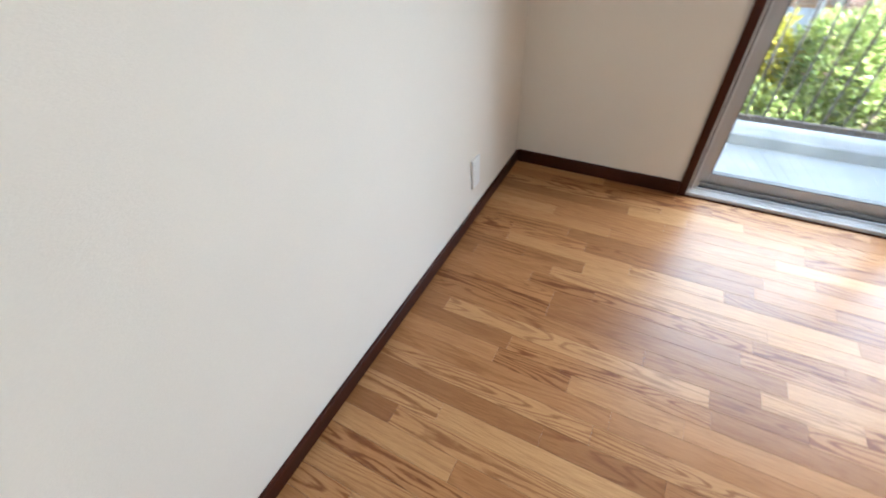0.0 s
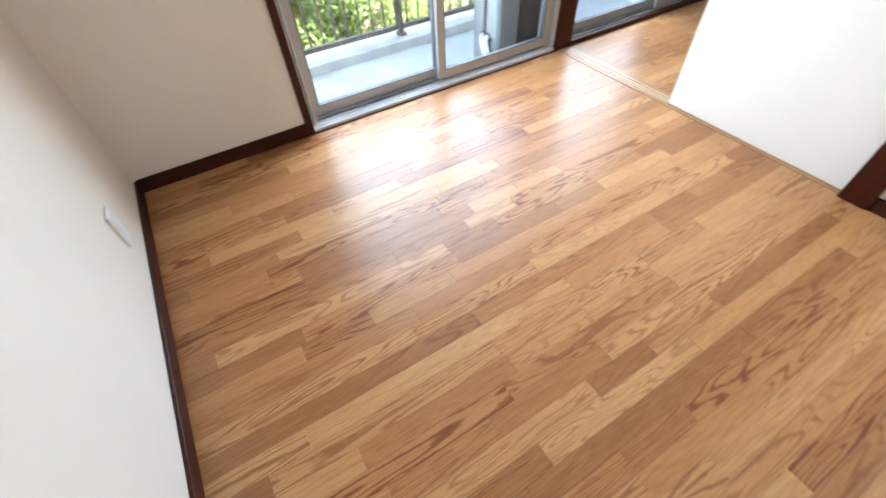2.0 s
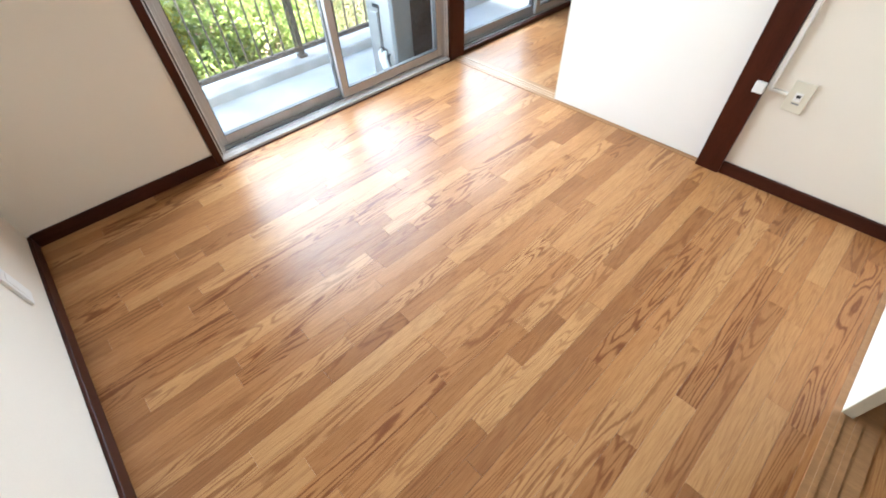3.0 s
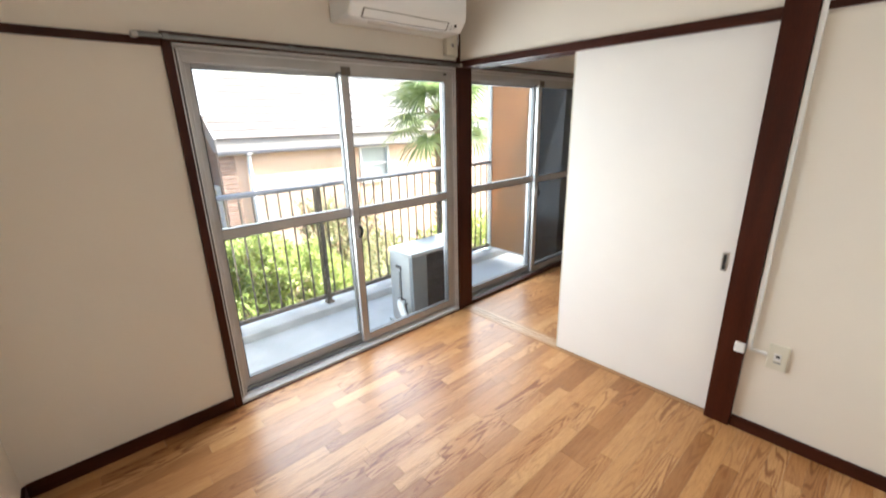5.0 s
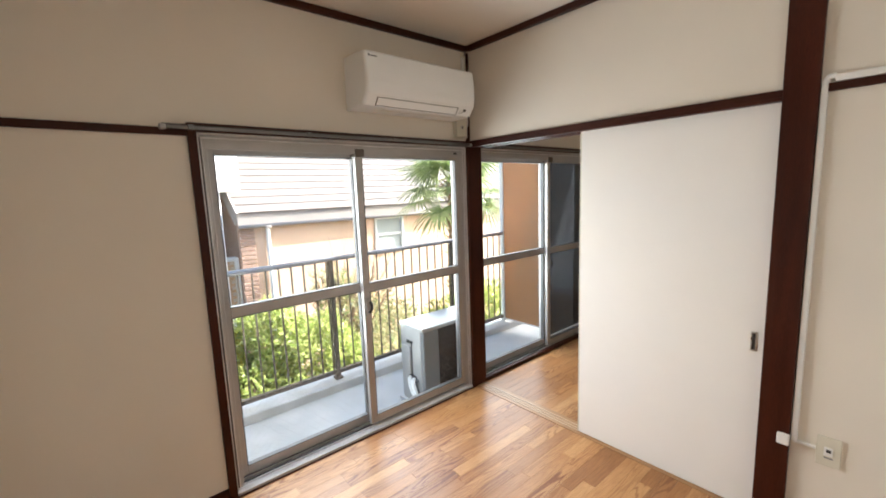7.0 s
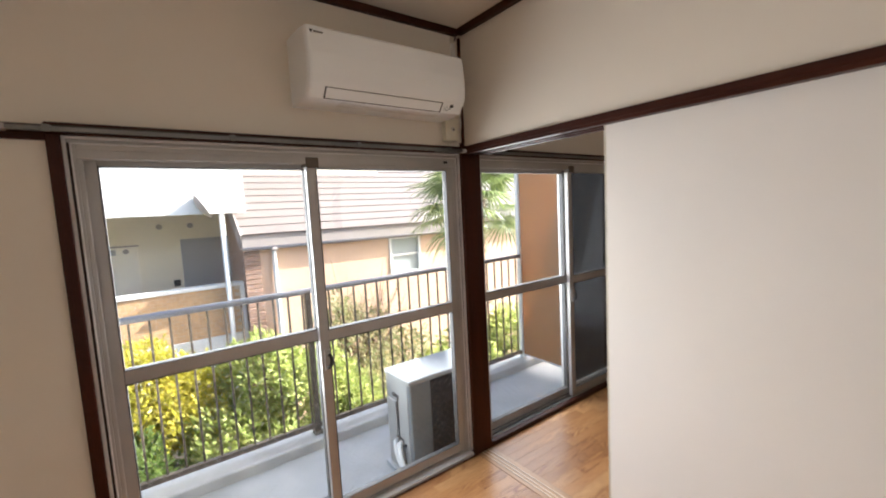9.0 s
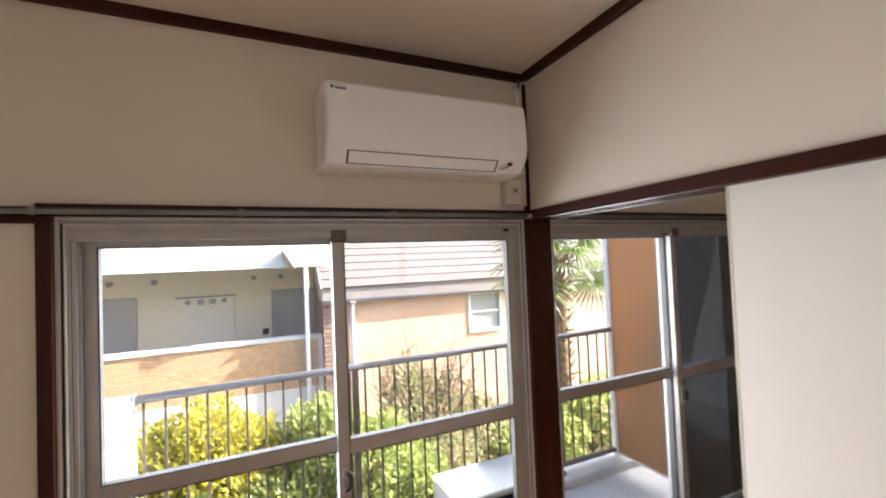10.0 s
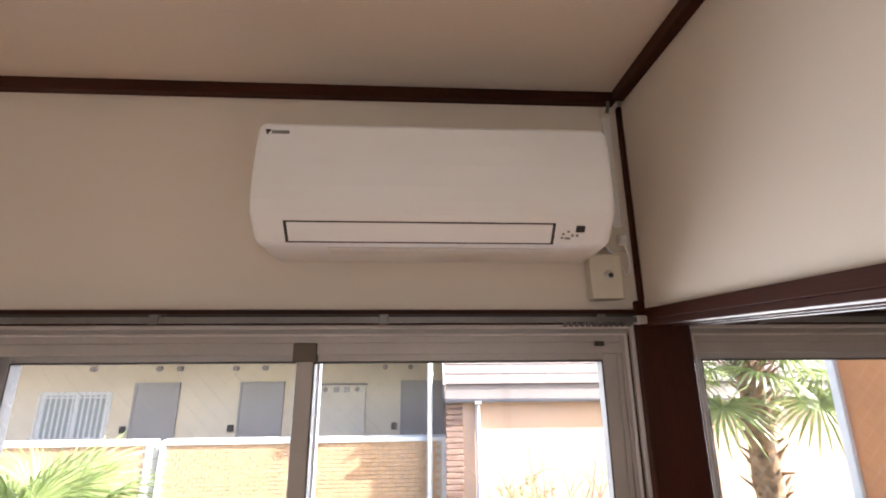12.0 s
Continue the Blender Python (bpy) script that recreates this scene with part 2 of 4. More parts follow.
M_LEAF_R = leaf_mat("leaves_sparse", (0.24, 0.29, 0.12), (0.50, 0.42, 0.24))
M_PALM = leaf_mat("palm_leaf", (0.14, 0.20, 0.06), (0.31, 0.37, 0.15), 0.35)
M_THRESH = mat("pale_sill_wood", (0.44, 0.24, 0.105), 0.4, var=0.12, scale=5, fine=0.25, fine_scale=150, stretch=(6, 0.4, 1))
M_VINYL = mat("sill_rail", (0.60, 0.44, 0.29), 0.4)
M_PLANK = plank_wood("oak_strip", True)
M_PLANKS = plank_wood("oak_strips_rest", False)


# ---- mesh helpers ----
def part(name, bm, material, parent=None, label="", smooth=False):
    """Link a bmesh as one mesh object under a thing or a part."""
    me = bpy.data.meshes.new(name)
    if smooth:
        for f in bm.faces:
            f.smooth = True
    bm.to_mesh(me)
    bm.free()
    me.materials.append(material)
    ob = new(name, me)
    if parent is not None:
        ob.parent = parent
    if label:
        ob["label"] = label
    return ob


def thing(name, label, category, group="", kind="", at=(0, 0, 0)):
    ob = new(name)
    ob.empty_display_size = 0.05
    ob.location = at
    return tagged(ob, label, category, group, kind)


def add_box(bm, x0, x1, y0, y1, z0, z1, bevel=0.0, seg=1):
    m = Matrix.LocRotScale(((x0 + x1) / 2, (y0 + y1) / 2, (z0 + z1) / 2), None, (abs(x1 - x0), abs(y1 - y0), abs(z1 - z0)))
    r = bmesh.ops.create_cube(bm, size=1, matrix=m)
    if bevel:
        es = {e for v in r["verts"] for e in v.link_edges}
        bmesh.ops.bevel(bm, geom=list(es), offset=bevel, segments=seg, affect="EDGES", profile=0.5)
    return bm


def boxes(*dims, bevel=0.0, seg=1):
    bm = bmesh.new()
    for d in dims:
        add_box(bm, *d, bevel=bevel, seg=seg)
    return bm


def add_tube(bm, pts, r, seg=10, cap=True):
    """A round tube along a polyline; r is one radius or one a point."""
    pts = [Vector(p) for p in pts]
    rs = r if isinstance(r, (list, tuple)) else [r] * len(pts)
    rings = []
    up = Vector((0.3, 0.2, 1)).normalized()
    for i, p in enumerate(pts):
        d = (pts[min(i + 1, len(pts) - 1)] - pts[max(i - 1, 0)]).normalized()
        a = d.cross(up)
        if a.length < 0.05:
            a = d.cross(Vector((1, 0, 0)))
        a.normalize()
        b = d.cross(a)
        rings.append([bm.verts.new(p + rs[i] * (math.cos(2 * math.pi * k / seg) * a + math.sin(2 * math.pi * k / seg) * b)) for k in range(seg)])
    for q, w in zip(rings, rings[1:]):
        for k in range(seg):
            bm.faces.new((q[k], q[(k + 1) % seg], w[(k + 1) % seg], w[k]))
    if cap:
        bm.faces.new(rings[0][::-1])
        bm.faces.new(rings[-1])
    return bm


def tube(pts, r, seg=10):
    bm = add_tube(bmesh.new(), pts, r, seg)
    bmesh.ops.recalc_face_normals(bm, faces=bm.faces)
    return bm


def setting(name, bm, material, label, category="wall"):
    return tagged(part(name, bm, material), label, category, kind="structure")


# ---- the room ----
XL, YB, CEIL = -2.475, -2.50, 2.388
RX1 = 3.05          # far side of the next room
setting("wall_left", boxes((XL - 0.12, XL, YB - 1.2, 0.15, -0.2, CEIL + 0.1)), M_PAPER, "off-white papered side wall of the empty room")
setting("wall_window", boxes(
    (XL, -1.68, 0.0, 0.15, -0.2, CEIL + 0.1),
    (-1.68, -0.02, 0.0, 0.15, 1.775, CEIL + 0.1),
    (-0.02, 0.11, 0.002, 0.15, 1.80, CEIL + 0.1),
    (0.11, 1.86, 0.0, 0.15, 1.775, CEIL + 0.1),
    (1.86, RX1, 0.0, 0.15, -0.2, CEIL + 0.1),
    (-1.68, -0.02, 0.0, 0.15, -0.2, -0.012),
    (0.11, 1.86, 0.0, 0.15, -0.2, -0.012)), M_PAPER, "off-white papered wall with two tall balcony windows")
setting("wall_right", boxes(
    (0.0, 0.11, -1.70, 0.0, 1.778, CEIL + 0.1),
    (0.0, 0.11, YB - 1.2, -1.802, -0.2, CEIL + 0.1)), M_PAPER, "off-white papered partition wall with a sliding door opening")
setting("wall_back", boxes(
    (XL, -1.9, YB - 0.11, YB, -0.2, CEIL + 0.1),
    (-1.9, -0.06, YB - 0.11, YB, 1.778, CEIL + 0.1),
    (-0.06, 0.0, YB - 0.11, YB, -0.2, CEIL + 0.1)), M_PAPER, "off-white papered back wall with a wide opening")
setting("wall_hall", boxes((XL, 0.0, YB - 1.3, YB - 1.2, -0.2, CEIL + 0.1)), M_PAPER, "plain papered wall beyond the back opening")
setting("wall_next_room", boxes(
    (RX1, RX1 + 0.1, -3.4, 0.15, -0.2, CEIL + 0.1),
    (0.11, RX1, -3.4, -3.3, -0.2, CEIL + 0.1)), M_PAPER, "off-white papered walls of the adjoining room")
setting("ceiling", boxes((XL, 0.0, YB - 1.2, 0.0, CEIL, CEIL + 0.1)), M_CEIL, "off-white papered ceiling", "ceiling")
setting("ceiling_next_room", boxes((0.11, RX1, -3.3, 0.0, CEIL, CEIL + 0.1)), M_CEIL, "off-white ceiling of the adjoining room", "ceiling")

# dark timber: pillars, rails, skirting
setting("pillar_corner", boxes((-0.025, 0.11, -0.012, 0.14, -0.01, 1.80), bevel=0.003), M_DARK, "dark red-brown varnished corner pillar between the windows", "pillar")
setting("pillar_corner_upper", boxes((-0.012, 0.0, -0.016, -0.001, 1.80, CEIL - 0.04), bevel=0.002), M_DARK, "thin exposed edge of the dark corner pillar", "pillar")
setting("pillar_side", boxes((-0.022, 0.13, -1.802, -1.697, -0.01, CEIL), bevel=0.003), M_DARK, "dark red-brown varnished pillar beside the sliding door", "pillar")
setting("lintel_side", boxes(
    (-0.015, 0.125, -1.697, -0.012, 1.752, 1.779),
    (-0.015, 0.022, -1.697, -0.012, 1.738, 1.752),
    (0.052, 0.068, -1.697, -0.012, 1.738, 1.752),
    (0.098, 0.125, -1.697, -0.012, 1.738, 1.752), bevel=0.0015), M_DARKH, "dark grooved lintel over the sliding door", "lintel")
setting("picture_rail_side", boxes((-0.014, 0.0, YB, -1.802, 1.748, 1.776), bevel=0.002), M_DARKH, "dark wall rail continuing past the pillar", "trim")
setting("picture_rail_window", boxes((XL, -1.68, -0.014, 0.0, 1.722, 1.752), bevel=0.002), M_DARKH, "dark wall rail beside the window", "trim")
setting("lintel_window", boxes((-1.68, -0.025, -0.016, 0.03, 1.742, 1.778), bevel=0.002), M_DARKH, "dark window head rail", "lintel")
setting("lintel_window_next", boxes((0.11, 1.89, -0.016, 0.03, 1.742, 1.778), bevel=0.002), M_DARKH, "dark window head rail of the adjoining room", "lintel")
setting("picture_rail_left", boxes((XL, XL + 0.014, YB, -0.014, 1.722, 1.752), bevel=0.002), M_DARKH, "dark wall rail along the side wall", "trim")
setting("ceiling_trim", boxes(
    (XL, -0.02, -0.026, 0.0, CEIL - 0.034, CEIL),
    (-0.030, 0.0, -1.697, -0.030, CEIL - 0.034, CEIL),
    (-0.030, 0.0, YB, -1.802, CEIL - 0.034, CEIL),
    (XL, XL + 0.030, YB, -0.030, CEIL - 0.034, CEIL), bevel=0.002), M_DARKH, "dark timber cornice round the ceiling", "trim")
setting("window_jamb", boxes((-1.68, -1.645, -0.016, 0.10, 0.0, 1.742), bevel=0.002), M_DARK, "dark varnished window jamb", "trim")
setting("window_jamb_next", boxes((1.83, 1.865, -0.016, 0.10, 0.0, 1.742), bevel=0.002), M_DARK, "dark varnished window jamb of the adjoining room", "trim")
setting("window_sill", boxes((-1.645, -0.025, -0.004, 0.024, -0.01, 0.020), (-1.645, -0.025, 0.004, 0.010, 0.020, 0.025), (-1.645, -0.025, 0.018, 0.024, 0.020, 0.028), bevel=0.002), M_SILL, "bright ribbed aluminium window sill at the floor", "sill")
setting("sill_trim", boxes((-1.645, -0.025, -0.014, -0.0045, -0.01, 0.006), bevel=0.002), M_DARKH, "thin dark edge strip before the window sill", "trim")
setting("window_sill_next", boxes((0.11, 1.83, -0.004, 0.03, -0.01, 0.028), bevel=0.002), M_DARKH, "dark window sill strip in the adjoining room", "sill")
setting("baseboard_left", boxes((XL, XL + 0.013, YB, 0.0, 0.0, 0.060), bevel=0.002), M_DARKH, "dark brown skirting board", "baseboard")
setting("baseboard_window", boxes((XL + 0.013, -1.68, -0.013, 0.0, 0.0, 0.066), bevel=0.002), M_DARKH, "dark brown skirting board", "baseboard")
setting("baseboard_right", boxes((-0.013, 0.0, YB, -1.802, 0.0, 0.060), bevel=0.002), M_DARKH, "dark brown skirting board", "baseboard")
setting("threshold_side", boxes((0.0, 0.11, -1.697, -0.012, -0.02, 0.0025)), M_THRESH, "worn flush timber threshold with grooves", "threshold")
setting("threshold_back", boxes((-1.9, -0.06, YB - 0.11, YB, -0.02, 0.003), (-1.9, -0.06, YB - 0.03, YB - 0.018, 0.003, 0.006), (-1.9, -0.06, YB - 0.07, YB - 0.055, 0.003, 0.006)), M_THRESH, "pale grooved timber threshold", "threshold")
rails = setting("threshold_rail", boxes((0.026, 0.033, -1.697, -0.012, 0.0025, 0.005), (0.047, 0.054, -1.697, -0.012, 0.0025, 0.005), (0.071, 0.078, -1.697, -0.012, 0.0025, 0.005)), M_VINYL, "thin pale sliding rails in the threshold", "threshold")
setting("floor_slab", boxes((XL, RX1, YB - 1.2, 0.02, -0.2, -0.011)), M_DARKBASE, "floor base under the oak strips", "floor")

# ---- sliding door ----
door = thing("sliding_door", "plain off-white papered sliding door, half open", "door", "sliding doors", at=(0.037, -1.27, 0.006))
part("panel", boxes((-0.015, 0.015, -0.43, 0.425, 0.0, 1.735), bevel=0.002), M_FUSUMA, door)
part("edge_strip", boxes((-0.0155, 0.0155, 0.425, 0.432, 0.0, 1.735), bevel=0.001), M_IVORY, door, "narrow worn edge strip")
pull = part("finger_pull", boxes((-0.0175, -0.0150, -0.397, -0.375, 0.728, 0.735), (-0.0175, -0.0150, -0.397, -0.375, 0.805, 0.812), (-0.0175, -0.0150, -0.397, -0.392, 0.735, 0.805), (-0.0175, -0.0150, -0.380, -0.375, 0.735, 0.805)), M_STEEL, door, "small steel finger pull")
# flat black plate, the hollow's shade put into its colour
part("recess", boxes((-0.0158, -0.0152, -0.392, -0.380, 0.735, 0.805)), M_BLACK, pull, "black plate holding the shade inside the pull")
bdoor = thing("sliding_door", "white sliding door pushed aside in the back opening", "door", "sliding doors", at=(-0.55, YB - 0.03, 0.007))
part("panel", boxes((-0.336, 0.48, -0.014, 0.014, 0.0, 1.735), bevel=0.002), M_FUSUMA, bdoor)
part("edge_strip", boxes((-0.343, -0.336, -0.0145, 0.0145, 0.0, 1.735), bevel=0.001), M_IVORY, bdoor, "narrow worn edge strip")


# ---- windows ----
M_WIRE = mat("glass_wire", (0.42, 0.40, 0.385), 0.5, 0.3)


def wire_lattice(x0, x1, y, z0, z1, step=0.046, r=0.00028):
    """Thin crossed wires cast into a pane, cut at its edges."""
    bm = bmesh.new()
    w, h = x1 - x0, z1 - z0
    for side in (1, -1):
        n = int((w + h) / step)
        for k in range(1, n):
            c = k * step
            ta, tb = max(0.0, c - h), min(w, c)
            if tb - ta < 0.01:
                continue
            pa, pb = (ta, c - ta), (tb, c - tb)
            if side < 0:
                pa, pb = (w - pa[0], pa[1]), (w - pb[0], pb[1])
            add_tube(bm, [(x0 + pa[0], y, z0 + pa[1]), (x0 + pb[0], y, z0 + pb[1])], r, 4, False)
    return bm


def window(name, x0, x1, label, meet, screen=False):
    """A two-leaf aluminium balcony window; the leaf on the far side slides inside."""
    w = thing(name, label, "window", kind="structure")
    zt = 1.742
    part("window_frame", boxes(
        (x0, x0 + 0.030, 0.022, 0.135, 0.0, zt), (x1 - 0.030, x1, 0.022, 0.135, 0.0, zt),
        (x0 + 0.030, x1 - 0.030, 0.022, 0.135, 1.700, zt), (x0 + 0.030, x1 - 0.030, 0.022, 0.135, -0.01, 0.022),
        (x0 + 0.030, x1 - 0.030, 0.030, 0.036, 0.022, 0.034), (x0 + 0.030, x1 - 0.030, 0.066, 0.070, 0.022, 0.040), (x0 + 0.030, x1 - 0.030, 0.100, 0.104, 0.022, 0.034),
        (x0 + 0.030, x1 - 0.030, 0.022, 0.028, 1.672, 1.700), (x0 + 0.030, x1 - 0.030, 0.064, 0.068, 1.672, 1.700), (x0 + 0.030, x1 - 0.030, 0.118, 0.122, 1.672, 1.700),
        (x0 + 0.030, x0 + 0.042, 0.028, 0.032, 0.022, 1.700), (x1 - 0.042, x1 - 0.030, 0.028, 0.032, 0.022, 1.700),
        (x0 + 0.030, x0 + 0.042, 0.064, 0.068, 0.022, 1.700), (x1 - 0.042, x1 - 0.030, 0.064, 0.068, 0.022, 1.700), bevel=0.0012), M_ALU, w)
    part("inner_lip", boxes((x0, x0 + 0.009, 0.006, 0.0215, 0.03, zt), (x0 + 0.017, x0 + 0.022, 0.012, 0.0215, 0.03, zt - 0.020), (x1 - 0.009, x1, 0.006, 0.0215, 0.03, zt), (x1 - 0.022, x1 - 0.017, 0.012, 0.0215, 0.03, zt - 0.020), (x0 + 0.009, x1 - 0.009, 0.006, 0.0215, zt - 0.009, zt), (x0 + 0.022, x1 - 0.022, 0.012, 0.0215, zt - 0.026, zt - 0.020), bevel=0.001), M_SILL, w, "raised inner lips of the frame")
    # dark strips put the shade of the frame and track grooves into colour
    part("side_groove_shade", boxes((x0 + 0.0095, x0 + 0.0165, 0.019, 0.0218, 0.03, zt - 0.020), (x1 - 0.0165, x1 - 0.0095, 0.019, 0.0218, 0.03, zt - 0.020)), M_DARKBASE, w, "dark strip holding the shade of a narrow frame groove")
    part("track_groove_shade", boxes((x0 + 0.043, x1 - 0.043, 0.037, 0.0655, 0.0222, 0.0242), (x0 + 0.043, x1 - 0.043, 0.0705, 0.0995, 0.0222, 0.0242)), M_GROOVE_SHADE, w, "black strips holding the shade in the sliding tracks")
    st = 0.042
    for nm, a, b, y in (("sash", x0 + 0.034, meet + 0.022, 0.094), ("sash", meet - 0.026, x1 - 0.034, 0.048)):
        s = part(nm, boxes(
            (a, a + st, y - 0.014, y + 0.014, 0.036, 1.695), (b - st, b, y - 0.014, y + 0.014, 0.036, 1.695),
            (a + st, b - st, y - 0.013, y + 0.013, 0.036, 0.086), (a + st, b - st, y - 0.013, y + 0.013, 1.655, 1.695),
            (a + st, b - st, y - 0.013, y + 0.013, 0.872, 0.922), bevel=0.002), M_ALU, w, "aluminium sash with a middle rail")
        for k, (z0, z1) in enumerate(((0.086, 0.872), (0.922, 1.655))):
            g = part("pane", boxes((a + st - 0.004, b - st + 0.004, y - 0.002, y + 0.002, z0 - 0.004, z1 + 0.004)), M_GLASS, s, "clear glass pane")
            g.visible_shadow = False
            part("glass_wire", wire_lattice(a + st, b - st, y, z0, z1), M_WIRE, s, "fine diamond wire in the glass")["kind"] = "stuff"
            part("gasket", boxes((a + st, a + st + 0.004, y - 0.0145, y + 0.0145, z0, z1), (b - st - 0.004, b - st, y - 0.0145, y + 0.0145, z0, z1), (a + st, b - st, y - 0.0145, y + 0.0145, z0, z0 + 0.004), (a + st, b - st, y - 0.0145, y + 0.0145, z1 - 0.004, z1)), M_BEAD, s, "thin glazing bead")
    part("cap", boxes((meet - 0.030, meet + 0.026, 0.016, 0.110, 1.656, 1.700), bevel=0.002), M_RAIL, w, "dark draught block at the meeting stiles")
    lock = part("crescent_lock", boxes((meet - 0.016, meet + 0.012, 0.022, 0.034, 0.735, 0.835), bevel=0.004, seg=2), M_ALU, w, "crescent lock")
    bm = tube([(meet - 0.002 + 0.016 * math.sin(a), 0.014, 0.785 + 0.030 * math.cos(a)) for a in np.linspace(0.2, 3.6, 9)], 0.008, 8)
    part("lever", bm, M_BLACK, lock, "dark curved lever")
    part("stopper", boxes((x1 - 0.10, x1 - 0.075, 0.016, 0.024, 1.690, 1.702), bevel=0.002), M_BLACK, w, "small dark stopper")
    if screen:
        a, b, y = meet - 0.02, x1 - 0.055, 0.122
        sc = part("screen_frame", boxes((a, a + 0.03, y - 0.008, y + 0.008, 0.03, 1.70), (b - 0.075, b, y - 0.008, y + 0.008, 0.03, 1.70), (a + 0.03, b - 0.075, y - 0.008, y + 0.008, 0.03, 0.07), (a + 0.03, b - 0.075, y - 0.008, y + 0.008, 1.66, 1.70), bevel=0.002), M_PAINTW, w, "pale insect screen frame")
        mesh = part("screen_mesh", boxes((a + 0.03, b - 0.075, y - 0.0005, y + 0.0005, 0.07, 1.66)), M_SCREEN, sc, "dark grey insect mesh")
    return w


window("window_1", -1.645, -0.025, "two-leaf aluminium balcony window with middle rails, closed", -0.838)
window("window_2", 0.11, 1.83, "aluminium balcony window of the adjoining room with an insect screen", 0.985, screen=True)


def channel(x0, x1, prof):
    """A folded metal channel: one profile (y, z) drawn out along x."""
    bm = bmesh.new()
    a = [bm.verts.new((x0, y, z)) for y, z in prof]
    b = [bm.verts.new((x1, y, z)) for y, z in prof]
    bm.faces.new(a)
    bm.faces.new(b[::-1])
    for i in range(len(prof)):
        j = (i + 1) % len(prof)
        bm.faces.new((a[i], b[i], b[j], a[j]))
    bmesh.ops.recalc_face_normals(bm, faces=bm.faces)
    return bm


def u_profile(y0, y1, z0, z1, t):
    return [(y0, z0), (y0 + t, z0), (y0 + t, z1 - t), (y1 - t, z1 - t), (y1 - t, z0), (y1, z0), (y1, z1), (y0, z1)]


def curtain_rail(x0, x1, label, stop):
    c = thing("curtain_rail", label, "curtain rail", "curtain rails")
    part("track", channel(x0, x1, u_profile(-0.056, -0.038, 1.744, 1.757, 0.003)), M_ALU_DULL, c, "steel rail channel")
    part("rear_track", channel(x0, x1, u_profile(-0.034, -0.020, 1.754, 1.766, 0.003)), M_DARKBASE, c, "second dark rail behind")
    for i in range(4):
        x = x0 + 0.10 + i * (x1 - x0 - 0.2) / 3
        part("bracket", boxes((x - 0.010, x + 0.010, -0.060, -0.014, 1.757, 1.763), (x - 0.010, x + 0.010, -0.060, -0.056, 1.740, 1.760), bevel=0.001), M_ALU_DULL, c, "small metal bracket")
    for x in (x0, x1):
        part("end_cap", boxes((x - 0.012, x + 0.012, -0.060, -0.030, 1.740, 1.760), bevel=0.003), M_ALU, c, "end stop")
    for i in range(stop):
        x = x1 - 0.03 - 0.014 * i
        part("runner", boxes((x - 0.005, x + 0.005, -0.052, -0.042, 1.734, 1.748), bevel=0.002), M_ALU_DULL, c, "small curtain runner")
    return c


curtain_rail(-1.77, -0.035, "steel double curtain rail over the window", 12)
curtain_rail(0.16, 1.95, "steel curtain rail in the adjoining room", 8)


# ---- air conditioner ----
def rounded_profile_solid(x0, x1, prof, bev=0.02, seg=3):
    """Extrude a side profile (y, z) from x0 to x1 and round its end edges."""
    bm = bmesh.new()
    a = [bm.verts.new((x0, y, z)) for y, z in prof]
    b = [bm.verts.new((x1, y, z)) for y, z in prof]
    n = len(prof)
    fa, fb = bm.faces.new(a), bm.faces.new(b[::-1])
    for i in range(n):
        bm.faces.new((a[i], b[i], b[(i + 1) % n], a[(i + 1) % n]))
    bmesh.ops.recalc_face_normals(bm, faces=bm.faces)
    es = [e for e in bm.edges if abs(e.verts[0].co.x - e.verts[1].co.x) < 1e-6 and max(e.verts[0].co.y, e.verts[1].co.y) < -0.01]
    bmesh.ops.bevel(bm, geom=es, offset=bev, segments=seg, affect="EDGES", profile=0.5)
    return bm


AX0, AX1 = -0.913, -0.148
ac = thing("air_conditioner", "white wall-mounted air conditioner above the window", "air conditioner")
prof = [(-0.001, 2.164), (-0.178, 2.164), (-0.193, 2.161), (-0.202, 2.151), (-0.208, 2.11), (-0.213, 2.06), (-0.214, 2.01), (-0.2115, 1.98), (-0.2075, 1.962), (-0.204, 1.952),
        (-0.1655, 1.903), (-0.152, 1.900), (-0.130, 1.899), (-0.001, 1.899)]
prof = [(y * 1.05 if y < -0.01 else y, z) for y, z in prof]
part("body", rounded_profile_solid(AX0, AX1, prof, 0.018, 3), M_ACWHITE, ac)
# outlet flap, lying on the sloped lower front
flap = bmesh.new()
add_box(flap, AX0 + 0.075, AX1 - 0.135, -0.002, 0.004, -0.0215, 0.0215, 0.002, 2)
fm = Matrix.Translation((0, -0.1897, 1.9216)) @ Matrix.Rotation(radians(38.2), 4, "X")
flap.transform(fm)
fl = part("outlet_flap", flap, M_ACWHITE, ac, "closed white outlet flap")
gap = bmesh.new()
add_box(gap, AX0 + 0.069, AX1 - 0.129, -0.0006, 0.003, -0.0245, 0.0245)
gap.transform(fm)
part("outlet_gap", gap, M_BLACK, ac, "dark gap round the flap")
